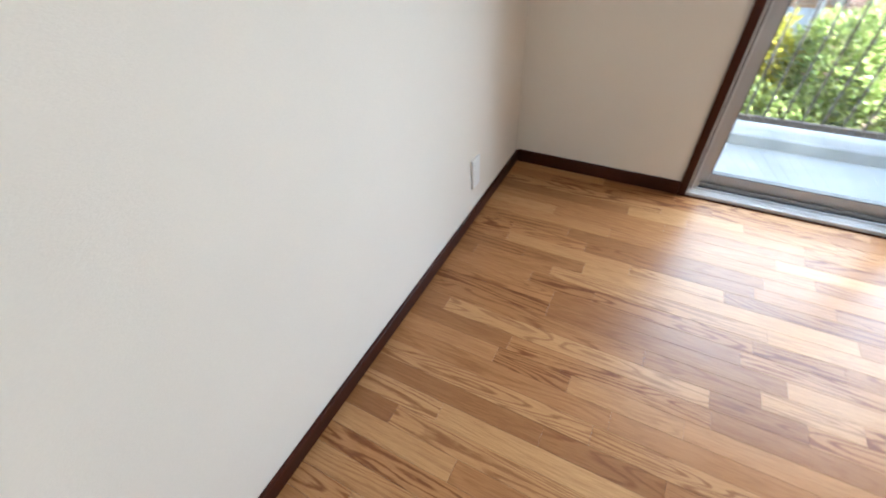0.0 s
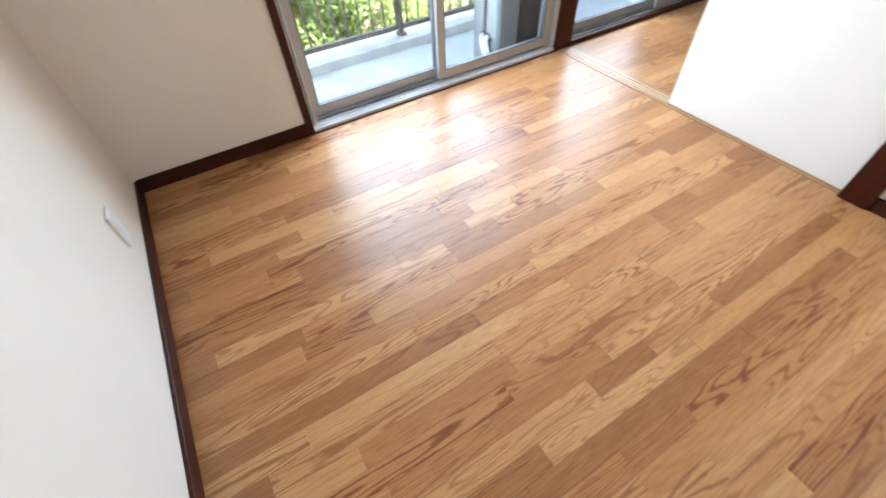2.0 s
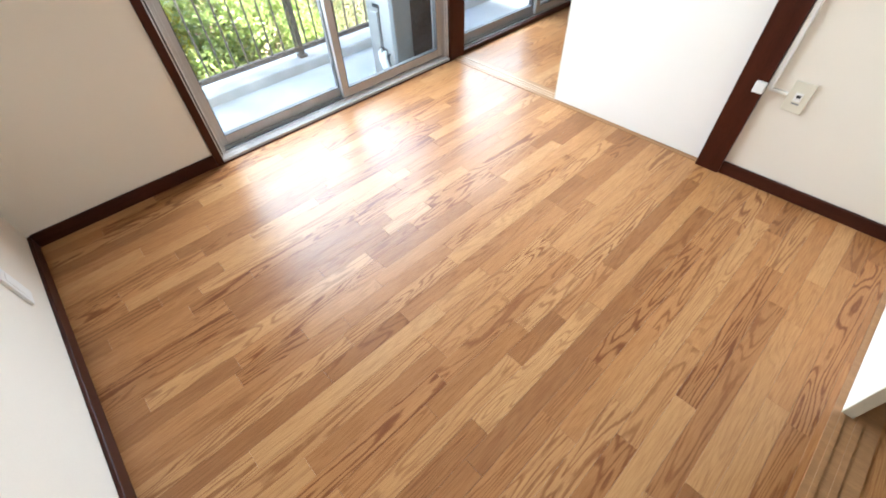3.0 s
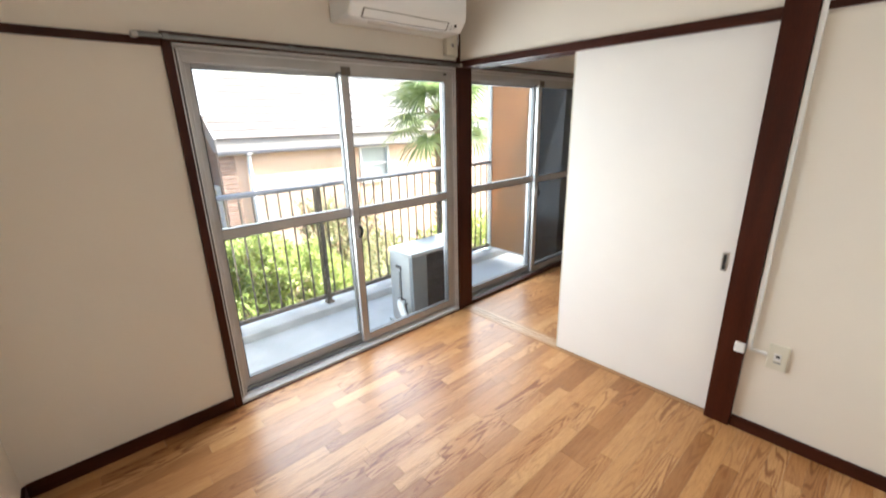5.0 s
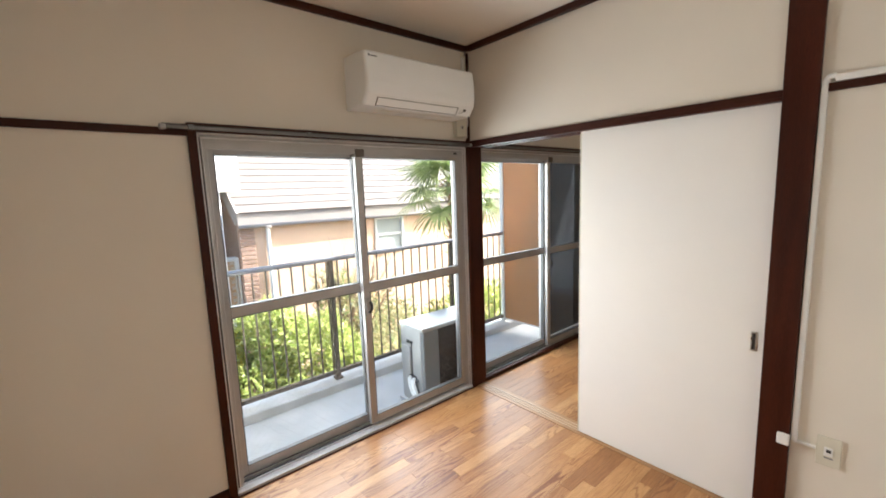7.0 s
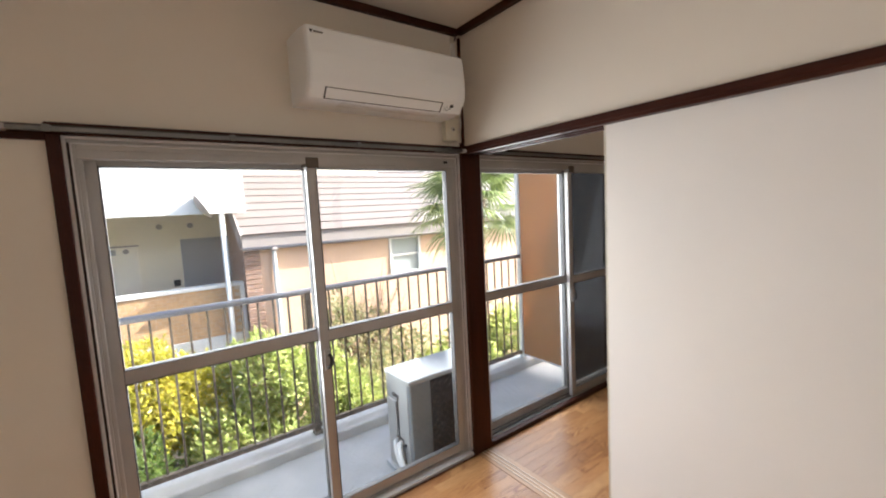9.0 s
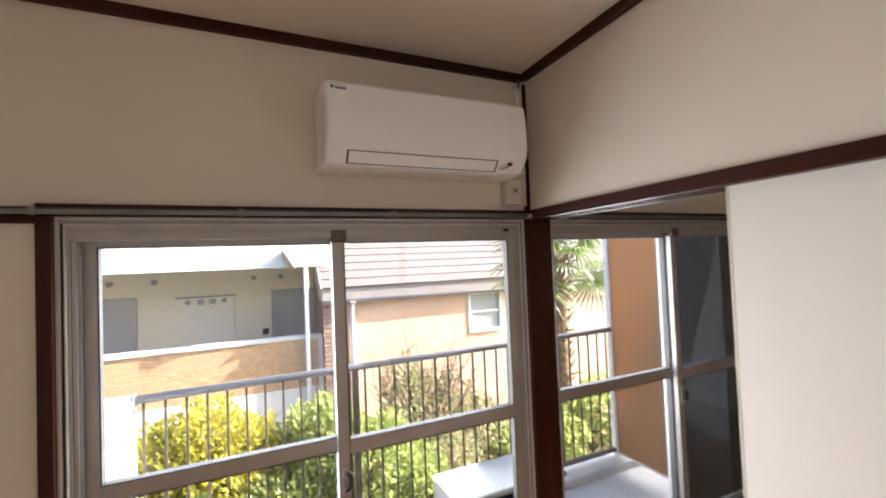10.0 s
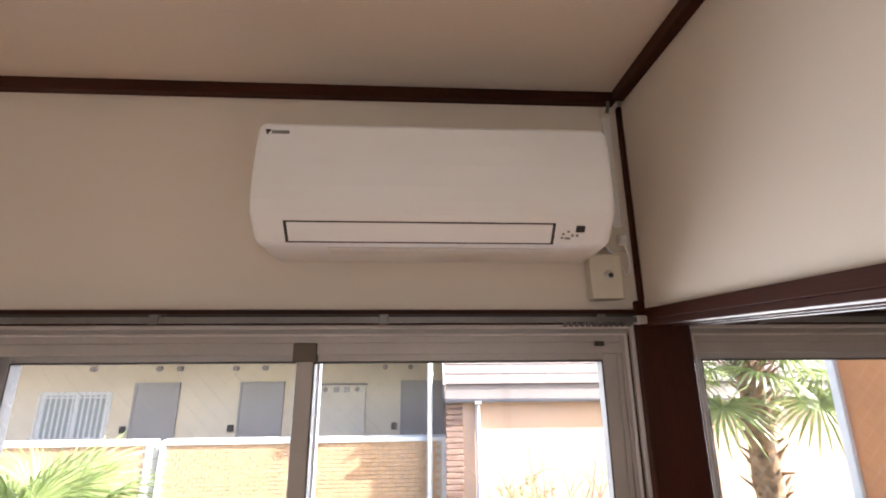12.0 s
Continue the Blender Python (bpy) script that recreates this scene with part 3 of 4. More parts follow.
for nm, dx, dz, w, h, m in (("display", 0.075, 0.012, 0.018, 0.014, M_BLACK), ("icon", 0.100, 0.006, 0.004, 0.004, M_GREYP), ("icon", 0.110, 0.000, 0.004, 0.004, M_GREYP), ("icon", 0.090, -0.003, 0.004, 0.004, M_GREYP), ("icon", 0.080, -0.003, 0.005, 0.004, M_GREYP), ("icon", 0.100, -0.010, 0.012, 0.003, M_GREYP), ("icon", 0.112, -0.009, 0.004, 0.003, M_GREYP)):
    b = bmesh.new()
    add_box(b, AX1 - dx - w / 2, AX1 - dx + w / 2, -0.003, 0.003, dz - h / 2, dz + h / 2)
    b.transform(fm)
    part(nm, b, m, ac, "dark display window" if nm == "display" else "small grey printed mark")
lg = bmesh.new()
lgv = [lg.verts.new(p) for p in ((AX0 + 0.020, -0.2160, 2.140), (AX0 + 0.032, -0.2160, 2.140), (AX0 + 0.027, -0.2168, 2.132), (AX0 + 0.024, -0.2172, 2.128))]
lg.faces.new(lgv)
lgf = bmesh.ops.extrude_face_region(lg, geom=lg.faces[:])
bmesh.ops.translate(lg, verts=[v for v in lgf["geom"] if isinstance(v, bmesh.types.BMVert)], vec=(0, 0.006, 0))
part("badge", lg, M_BLACK, ac, "small dark printed badge")
part("badge_bar", boxes((AX0 + 0.034, AX0 + 0.070, -0.2172, -0.210, 2.1305, 2.1370)), M_GREYP, ac, "small dark printed bar")
part("louvre", boxes((AX0 + 0.15, AX1 - 0.12, -0.150, -0.100, 1.895, 1.899), bevel=0.001), M_WHITE, ac, "lower intake strip")
part("top_grille", boxes(*[(AX0 + 0.03, AX1 - 0.03, -0.17 + i * 0.02, -0.162 + i * 0.02, 2.164, 2.168) for i in range(8)]), M_WHITE, ac, "top intake slats")

box = thing("junction_box", "ivory junction box under the air conditioner", "junction box")
part("cover", boxes((-0.142, -0.060, -0.038, -0.001, 1.802, 1.915), bevel=0.004, seg=2), M_IVORY, box)
part("cable_gland", tube([(-0.096, -0.041, 1.862), (-0.096, -0.037, 1.862)], 0.012, 16), M_STEEL, box, "round steel knob")
part("gland_core", tube([(-0.093, -0.044, 1.860), (-0.093, -0.040, 1.860)], 0.006, 12), M_BLACK, box, "dark centre")
so = thing("wall_socket", "ivory wall socket with a white plug", "socket", "wall sockets")
part("plate", boxes((-0.083, -0.030, -0.014, -0.001, 1.930, 1.992), bevel=0.003, seg=2), M_IVORY, so)
part("plug", boxes((-0.058, -0.034, -0.040, -0.014, 1.940, 1.968), bevel=0.006, seg=2), M_WHITE, so, "white plug")
cord = thing("power_cord", "white power cord of the air conditioner", "cable")
part("cord", tube([(-0.046, -0.036, 1.945), (-0.040, -0.038, 1.905), (-0.036, -0.030, 1.872), (-0.044, -0.022, 1.862), (-0.062, -0.020, 1.900), (-0.088, -0.020, 1.940), (-0.120, -0.020, 1.945), (-0.165, -0.030, 1.930)], 0.0035, 8), M_WHITE, cord)
cbl = thing("black_cable", "short black cable entering the junction box", "cable")
part("cable", tube([(-0.175, -0.06, 1.93), (-0.150, -0.045, 1.922), (-0.120, -0.020, 1.913)], 0.005, 8), M_BLACK, cbl)
duct = thing("cable_duct", "narrow white cable duct in the upper corner", "cable duct")
part("duct", boxes((-0.058, -0.034, -0.014, -0.001, 1.992, 2.315), bevel=0.002), M_WHITE, duct)
part("duct_cap", boxes((-0.062, -0.030, -0.018, -0.001, 2.315, 2.345), bevel=0.003), M_IVORY, duct, "end cap")
hook = thing("corner_hook", "small grey metal hook under the cornice", "hook")
part("hook", tube([(-0.045, -0.030, 2.352), (-0.048, -0.034, 2.335), (-0.052, -0.032, 2.318)], 0.005, 8), M_ALU_DULL, hook)

# ---- outlets and surface conduit ----
so2 = thing("wall_socket", "ivory wall socket plate on the papered wall", "socket", "wall sockets")
part("plate", boxes((-0.009, -0.0005, -1.952, -1.880, 0.352, 0.470), bevel=0.003, seg=2), M_IVORY, so2)
part("insert", boxes((-0.012, -0.009, -1.929, -1.903, 0.396, 0.430), bevel=0.001), M_WHITE, so2, "white socket insert")
part("slot", boxes((-0.0125, -0.012, -1.924, -1.910, 0.410, 0.422)), M_BLACK, so2, "dark socket opening")
part("print", boxes((-0.0095, -0.009, -1.930, -1.905, 0.384, 0.390)), M_GREYP, so2, "small printed bar")
con = thing("cable_conduit", "white surface cable conduit beside the pillar", "cable duct")
part("vertical_run", boxes((-0.016, -0.0005, -1.824, -1.804, 0.415, 1.772), bevel=0.003, seg=2), M_WHITE, con)
part("elbow", tube([(-0.009, -1.814, 1.765), (-0.009, -1.815, 1.785), (-0.009, -1.824, 1.796), (-0.009, -1.842, 1.799)], 0.011, 10), M_WHITE, con, "rounded elbow")
part("horizontal_run", boxes((-0.016, -0.0005, YB, -1.840, 1.778, 1.802), bevel=0.003, seg=2), M_WHITE, con)
part("link", boxes((-0.014, -0.0005, -1.880, -1.812, 0.408, 0.420), bevel=0.002), M_WHITE, con, "thin duct to the socket")
jb = part("corner_box", boxes((-0.040, -0.022, -1.804, -1.764, 0.395, 0.440), bevel=0.004, seg=2), M_WHITE, con, "small white corner box")
so3 = thing("blank_plate", "off-white plate low on the side wall", "socket")
part("plate", boxes((XL + 0.0005, XL + 0.011, -0.585, -0.513, 0.172, 0.306), bevel=0.003, seg=2), M_WHITE, so3)
part("insert", boxes((XL + 0.011, XL + 0.013, -0.572, -0.526, 0.190, 0.288), bevel=0.001), M_WHITE, so3, "flat insert")

# ---- balcony ----
BF, YR = -0.17, 1.062
setting("balcony_floor", boxes((-3.2, 3.2, 0.15, 0.97, BF - 0.15, BF)), M_CONC, "pale blue-grey concrete balcony floor", "floor")
setting("balcony_curb", boxes((-3.2, 3.2, 0.965, 1.20, BF - 0.16, -0.098), bevel=0.008), M_CURB, "low painted concrete curb under the railing", "curb")
setting("balcony_end_wall", boxes((-3.2, -1.715, 0.98, 1.14, BF, 0.935), bevel=0.01, seg=2), M_PAINTW, "low white rendered balcony parapet", "wall")
setting("building_wall_outer", boxes((-9, XL - 0.12, 0.05, 0.15, -3.0, 2.6), (RX1 + 0.1, 8, 0.05, 0.15, -3.0, 2.6), (XL - 0.12, RX1 + 0.1, 0.05, 0.149, -3.0, -0.2)), M_STUCCO, "rendered outer wall of this building")
setting("roof_of_building", boxes((-9, 8, -8, 0.16, 2.52, 2.7)), M_STUCCO, "flat roof slab of this building", "roof")

rail = thing("balcony_railing", "bronze metal balcony railing with a grey handrail", "railing")
part("handrail", tube([(-1.715, YR, 0.925), (1.53, YR, 0.945)], 0.021, 14), M_RAILTOP, rail, "round grey handrail", smooth=True)
part("bottom_rail", boxes((-1.715, 1.53, YR - 0.016, YR + 0.016, -0.052, -0.018), bevel=0.003), M_RAIL, rail)
part("wall_bracket", boxes((-1.72, -1.70, YR - 0.03, YR + 0.03, 0.88, 0.955), bevel=0.005), M_RAILTOP, rail, "handrail bracket on the parapet")
for x in (-0.585, 0.735):
    p = part("post", boxes((x - 0.019, x + 0.019, YR - 0.019, YR + 0.019, -0.098, 0.93), bevel=0.003), M_RAIL, rail)
    part("foot", boxes((x - 0.032, x + 0.032, YR - 0.032, YR + 0.032, -0.098, -0.075), bevel=0.004), M_RAIL, p)
bar_me = None
for i in range(34):
    x = -1.670 + 0.0955 * i
    if min(abs(x + 0.585), abs(x - 0.735)) < 0.03 or x > 1.52:
        continue
    if bar_me is None:
        ob = part("baluster", boxes((-0.006, 0.006, -0.006, 0.006, -0.025, 0.935), bevel=0.0015), M_RAIL, rail)
        bar_me = ob.data
    else:
        ob = new("baluster", bar_me)
        ob.parent = rail
    ob.location = (x, YR, 0)

par = thing("balcony_partition", "tan partition board in a white frame between balconies", "partition")
part("board", boxes((1.555, 1.563, 0.56, 1.05, -0.06, 2.42), bevel=0.001), M_BOARD, par)
part("frame_post", boxes((1.535, 1.585, 1.05, 1.095, -0.098, 2.52), bevel=0.003), M_PAINTW, par, "white frame post")
part("frame_bottom", boxes((1.55, 1.57, 0.56, 1.05, -0.075, -0.06), bevel=0.002), M_PAINTW, par, "white bottom rail")
setting("balcony_wall_base", boxes((1.553, 1.5595, 0.152, 0.558, BF, 0.14)), M_DARKBASE, "dark base band of the stub wall", "wall")
setting("balcony_stub_wall", boxes((1.56, 1.72, 0.15, 0.56, BF, 2.52)), M_STUBSHADE, "rendered stub wall beside the partition, shade put into its grey", "wall")
setting("balcony_stub_base", boxes((1.55, 1.56, 0.15, 0.56, BF, 0.36)), M_DARKBASE, "dark base of the stub wall", "wall")

# ---- outdoor unit ----
ou = thing("outdoor_unit", "pale grey air-conditioner outdoor unit on the balcony floor", "outdoor unit", at=(0, 0, BF))
h0, h1 = 0.055, 0.645
ox0, ox1, oy0, oy1 = -0.322, 0.30, 0.195, 0.475
part("side_panel", boxes((ox0, ox0 + 0.012, oy0 + 0.03, oy1, h0, h1 - 0.03), bevel=0.003), M_UNIT, ou)
part("corner_panel", boxes((ox0 + 0.004, ox0 + 0.15, oy0, oy0 + 0.05, h0, h1 - 0.03), bevel=0.012, seg=3), M_UNITG, ou, "grey rounded corner panel")
part("top_cover", boxes((ox0 - 0.006, ox1 + 0.006, oy0 - 0.006, oy1 + 0.006, h1 - 0.032, h1), bevel=0.010, seg=3), M_UNIT, ou, "pale top cover")
part("front_panel", boxes((ox0 + 0.012, ox1, oy1 - 0.012, oy1, h0, h1 - 0.03), bevel=0.003), M_UNIT, ou)
part("far_side_panel", boxes((ox1 - 0.012, ox1, oy0 + 0.05, oy1 - 0.012, h0, h1 - 0.03), bevel=0.003), M_UNIT, ou)
part("coil_core", boxes((ox0 + 0.15, ox1 - 0.002, oy0 + 0.022, oy0 + 0.05, h0, h1 - 0.03)), M_FIN, ou, "dark heat exchanger")
part("coil_guard", boxes(*[(ox0 + 0.15, ox1 - 0.002, oy0 + 0.014, oy0 + 0.018, h0 + 0.02 + i * 0.045, h0 + 0.024 + i * 0.045) for i in range(12)]), M_FIN, ou, "thin guard wires")
part("coil_fins", boxes(*[(ox0 + 0.155 + i * 0.012, ox0 + 0.157 + i * 0.012, oy0 + 0.017, oy0 + 0.022, h0, h1 - 0.03) for i in range(38)]), M_FIN, ou, "fine black fins")
part("base_pan", boxes((ox0, ox1, oy0, oy1, h0 - 0.02, h0 + 0.02), bevel=0.004), M_UNIT, ou)
part("valve_cover", boxes((ox0 - 0.012, ox0, oy0 + 0.155, oy0 + 0.265, h0 + 0.20, h0 + 0.42), bevel=0.006, seg=2), M_UNIT, ou, "raised valve cover")
part("side_seam", boxes((ox0 - 0.003, ox0 + 0.001, oy0 + 0.140, oy0 + 0.150, h0 + 0.16, h0 + 0.44), bevel=0.001), M_FIN, ou, "dark seam down the side")
# grip and pipe opening: dark plates on the panel, hollow shade as colour
part("grip", boxes((ox0 - 0.004, ox0 + 0.001, oy0 + 0.130, oy0 + 0.205, h0 + 0.44, h0 + 0.465), bevel=0.002), M_FIN, ou, "dark strip holding the shade of the recessed hand grip")
part("pipe_opening", boxes((ox0 - 0.003, ox0 + 0.001, oy0 + 0.095, oy0 + 0.185, h0 + 0.06, h0 + 0.20), bevel=0.001), M_FIN, ou, "dark plate holding the shade of the opening round the pipes")
for x in (ox0 + 0.035, ox1 - 0.12):
    part("foot", boxes((x - 0.055, x + 0.045, oy0 - 0.03, oy1 + 0.03, 0.0, 0.012), (x - 0.055, x - 0.043, oy0 - 0.03, oy1 + 0.03, 0.012, h0 - 0.018), (x + 0.033, x + 0.045, oy0 - 0.03, oy1 + 0.03, 0.012, h0 - 0.018), (x - 0.055, x + 0.045, oy0 - 0.03, oy1 + 0.03, h0 - 0.026, h0 - 0.0195), bevel=0.003), M_CURB, ou, "hollow plastic foot block")
for k, r in ((0, 0.016), (1, 0.016), (2, 0.007)):
    y, q = oy0 + 0.165 - 0.045 * k, 0.030 * k
    part("pipe", tube([(ox0 + 0.004, y, h0 + 0.175), (ox0 - 0.020, y - 0.004, h0 + 0.168), (ox0 - 0.033, y - 0.025, h0 + 0.135), (ox0 - 0.036, y - 0.060, h0 + 0.085), (ox0 - 0.030, y - 0.105, h0 + 0.040), (ox0 - 0.005 + q, oy0 - 0.032 - 0.012 * k, h0 + 0.008), (ox0 + 0.05 + q, oy0 - 0.052 - 0.012 * k, h0 - 0.012), (ox0 + 0.16, oy0 - 0.060 - 0.03 * k, 0.018)], r, 10), M_FIN if k == 2 else M_PAINTW, ou, "thin black control cable" if k == 2 else "white insulated refrigerant pipe", smooth=True)

# ---- outside ----
GZ = -2.95
setting("ground", boxes((-300, 300, -200, 500, GZ - 0.2, GZ)), M_SOIL, "bare garden ground", "ground")
setting("pavement", boxes((-20, 20, 3.9, 4.9, GZ, GZ + 0.05)), M_PAVE, "pale paved path before the houses", "pavement")

house = thing("house", "peach stucco house with a grey stepped metal roof", "house", at=(0, 0, GZ))
Z = -GZ
HX0, HX1, HY, HB = -0.17, 10.5, 5.25, 12.0


def wall_with_hole(x0, x1, y0, y1, z0, z1, hx0, hx1, hz0, hz1):
    return boxes((x0, hx0, y0, y1, z0, z1), (hx1, x1, y0, y1, z0, z1), (hx0, hx1, y0, y1, z0, hz0), (hx0, hx1, y0, y1, hz1, z1))


part("wall", wall_with_hole(HX0, HX1, HY, HY + 0.2, 0, Z + 1.15, 2.40, 3.08, Z + 0.25, Z + 0.95), M_PEACH, house, "peach stucco front wall")
gw = bmesh.new()
gv = [gw.verts.new((HX0, y, z)) for y, z in ((HY + 0.2, 0), (HB, 0), (HB, Z + 1.15), ((HY + HB) / 2, Z + 3.4), (HY + 0.2, Z + 1.15))]
gw.faces.new(gv)
r = bmesh.ops.extrude_face_region(gw, geom=gw.faces[:])
bmesh.ops.translate(gw, verts=[v for v in r["geom"] if isinstance(v, bmesh.types.BMVert)], vec=(0.2, 0, 0))
bmesh.ops.recalc_face_normals(gw, faces=gw.faces)
part("gable_wall", gw, M_BRICK, house, "brown gable wall")
part("back_wall", boxes((HX0, HX1, HB, HB + 0.2, 0, Z + 1.15)), M_PEACH, house)
part("end_wall", boxes((HX1 - 0.2, HX1, HY + 0.2, HB, 0, Z + 1.15)), M_PEACH, house)
brick_mesh = None
for i in range(48):
    if brick_mesh is None:
        ob = part("brick", boxes((-0.03, 0.21, -0.03, 0.0, 0.0, 0.062), bevel=0.004), M_BRICK, house, "brown corner brick")
        brick_mesh = ob.data
    else:
        ob = new("brick", brick_mesh)
        ob.parent = house
    ob.location = (HX0 - 0.008 * (i % 2), HY, 0.3 + 0.075 * i)
# stepped roof courses
SL, EX = radians(35), 0.225
roof = part("roof", boxes((HX0 - 0.05, HX1 + 0.2, HY - 0.07, HY - 0.03, Z + 0.965, Z + 1.20), bevel=0.004), M_FASCIA, house, "fascia and stepped roof")
for i in range(21):
    bm = bmesh.new()
    add_box(bm, HX0 - 0.06, HX1 + 0.25, 0, EX + 0.04, 0, 0.022)
    bm.transform(Matrix.Translation((0, HY - 0.09 + i * EX * math.cos(SL), Z + 1.20 + i * EX * math.sin(SL))) @ Matrix.Rotation(SL - 0.06, 4, "X"))
    part("roof_course", bm, M_ROOF, roof, "grey metal roof course" if i == 0 else "")
part("soffit", boxes((HX0 - 0.05, HX1 + 0.2, HY - 0.03, HY, Z + 0.99, Z + 1.01)), M_FASCIA, house)
vb = bmesh.new()
add_box(vb, HX0 - 0.075, HX0 - 0.045, -0.02, 21 * EX, -0.20, 0.05, 0.004)
vb.transform(Matrix.Translation((0, HY - 0.09, Z + 1.18)) @ Matrix.Rotation(SL, 4, "X"))
part("verge_board", vb, M_FASCIA, roof, "sloping verge board")
part("gutter", tube([(HX0 - 0.05, HY - 0.105, Z + 0.985), (HX1, HY - 0.105, Z + 0.975)], 0.028, 10), M_FASCIA, house, "grey rain gutter", smooth=True)
pipe = part("downpipe", tube([(0.245, HY - 0.09, Z + 0.96), (0.245, HY - 0.075, Z + 0.90), (0.245, HY - 0.05, Z + 0.80), (0.245, HY - 0.045, Z + 0.60), (0.245, HY - 0.045, 0.0)], 0.034, 10), M_PAINTW, house, "white downpipe", smooth=True)
part("hopper", boxes((0.195, 0.295, HY - 0.14, HY - 0.04, Z + 0.93, Z + 0.985), bevel=0.01), M_FASCIA, pipe, "small rain hopper")
hw = part("window", boxes((2.38, 2.43, HY - 0.02, HY + 0.08, Z + 0.23, Z + 0.97), (3.05, 3.10, HY - 0.02, HY + 0.08, Z + 0.23, Z + 0.97), (2.43, 3.05, HY - 0.02, HY + 0.08, Z + 0.92, Z + 0.97), (2.43, 3.05, HY - 0.03, HY + 0.08, Z + 0.22, Z + 0.27), (2.43, 3.05, HY, HY + 0.06, Z + 0.58, Z + 0.62), bevel=0.003), M_PAINTW, house, "small white framed window")
M_FROST = mat("frosted_glass", (0.42, 0.46, 0.46), 0.25, var=0.05, scale=3)
part("pane", boxes((2.43, 3.05, HY + 0.03, HY + 0.036, Z + 0.27, Z + 0.58)), M_FROST, hw, "frosted pane")
part("pane", boxes((2.43, 3.05, HY + 0.03, HY + 0.036, Z + 0.62, Z + 0.92)), M_FROST, hw, "frosted pane")

# apartment block with an open gallery
AX, AY, AP = -13.0, 6.7, 5.5
CF, CC = -0.86, 1.62
apt = thing("apartment_building", "cream apartment block with an open tiled gallery", "building", at=(0, 0, GZ))
part("gallery_wall", boxes((AX, 3.0, AY, AY + 0.2, 0, Z + 5)), M_CREAM, apt, "cream stucco gallery wall")
part("gallery_floor", boxes((AX, -0.19, AP + 0.16, AY, Z + CF - 0.2, Z + CF), (AX, -0.19, AP - 0.02, AP + 0.16, Z + CF - 0.2, Z - 0.36), bevel=0.005), M_PAINTW, apt, "white slab edge")
part("upper_slab", boxes((AX, -0.10, AP - 0.15, AY, Z + CC, Z + CC + 0.2), (AX, -0.10, AP - 0.2, AP - 0.05, Z + CC - 0.06, Z + CC + 1.25), bevel=0.006), M_PAINTW, apt, "white upper parapet")
for x0, x1 in ((AX, -4.36), (-4.22, -0.20)):
    pp = part("parapet", boxes((x0, x1, AP, AP + 0.14, Z - 0.36, Z + 0.40)), M_GROUT, apt, "gallery parapet faced with small orange tiles")
    part("coping", boxes((x0 - 0.01, x1 + 0.01, AP - 0.03, AP + 0.17, Z + 0.40, Z + 0.455), (x0 - 0.012, x0 + 0.055, AP - 0.025, AP + 0.165, Z - 0.36, Z + 0.40), (x1 - 0.055, x1 + 0.012, AP - 0.025, AP + 0.165, Z - 0.36, Z + 0.40), bevel=0.004), M_PAINTW, pp, "white coping and end strips")
    verts, faces = [], []
    tw, th = 0.108, 0.054
    for r_ in range(14):
        zz = Z - 0.355 + r_ * th
        x = x0 + 0.06
        off = (r_ % 2) * tw / 2
        k = 0
        while x + off + tw < x1 - 0.055:
            a, b = x + off, x + off + tw - 0.007
            y = AP - 0.006 - 0.002 * ((k * 7 + r_ * 3) % 3)
            i0 = len(verts)
            verts += [(a, AP, zz), (b, AP, zz), (b, AP, zz + th - 0.007), (a, AP, zz + th - 0.007), (a, y, zz), (b, y, zz), (b, y, zz + th - 0.007), (a, y, zz + th - 0.007)]
            faces += [(i0 + 4, i0 + 5, i0 + 6, i0 + 7), (i0, i0 + 1, i0 + 5, i0 + 4), (i0 + 1, i0 + 2, i0 + 6, i0 + 5), (i0 + 2, i0 + 3, i0 + 7, i0 + 6), (i0 + 3, i0, i0 + 4, i0 + 7)]
            x += tw
            k += 1
    me = bpy.data.meshes.new("tile")
    me.from_pydata(verts, [], faces)
    me.materials.append(M_TILE)
    to = new("tile", me)
    to.parent = pp
    to["kind"] = "stuff"


def flat_door(x0, x1, z1):
    d = part("door", boxes((x0, x1, AY - 0.03, AY, Z + CF, Z + z1), bevel=0.004), M_STEELDOOR, apt, "grey steel flat door")
    part("door_frame", boxes((x0 - 0.035, x0, AY - 0.045, AY, Z + CF, Z + z1 + 0.035), (x1, x1 + 0.035, AY - 0.045, AY, Z + CF, Z + z1 + 0.035), (x0, x1, AY - 0.045, AY, Z + z1, Z + z1 + 0.035)), M_STEELDOOR, d)
    part("handle", boxes((x0 + 0.05, x0 + 0.085, AY - 0.07, AY - 0.03, Z + 0.08, Z + 0.30), (x0 + 0.05, x0 + 0.17, AY - 0.085, AY - 0.06, Z + 0.13, Z + 0.155), bevel=0.005), M_STEEL, d, "steel lever handle")
    part("intercom", boxes((x0 - 0.19, x0 - 0.09, AY - 0.03, AY, Z + 0.36, Z + 0.47), bevel=0.004), M_DARKBASE, apt, "dark door intercom")


for x in (-5.43, -3.66, -0.885):
    flat_door(x, x + 0.68, 1.13)
mp_ = part("meter_panel", boxes((-2.37, -1.53, AY - 0.03, AY, Z + 0.20, Z + 1.10), bevel=0.004), M_PANEL, apt, "cream meter cupboard door")
part("panel_edge", boxes((-2.41, -1.50, AY - 0.05, AY - 0.0, Z + 1.10, Z + 1.125)), M_FASCIA, mp_)
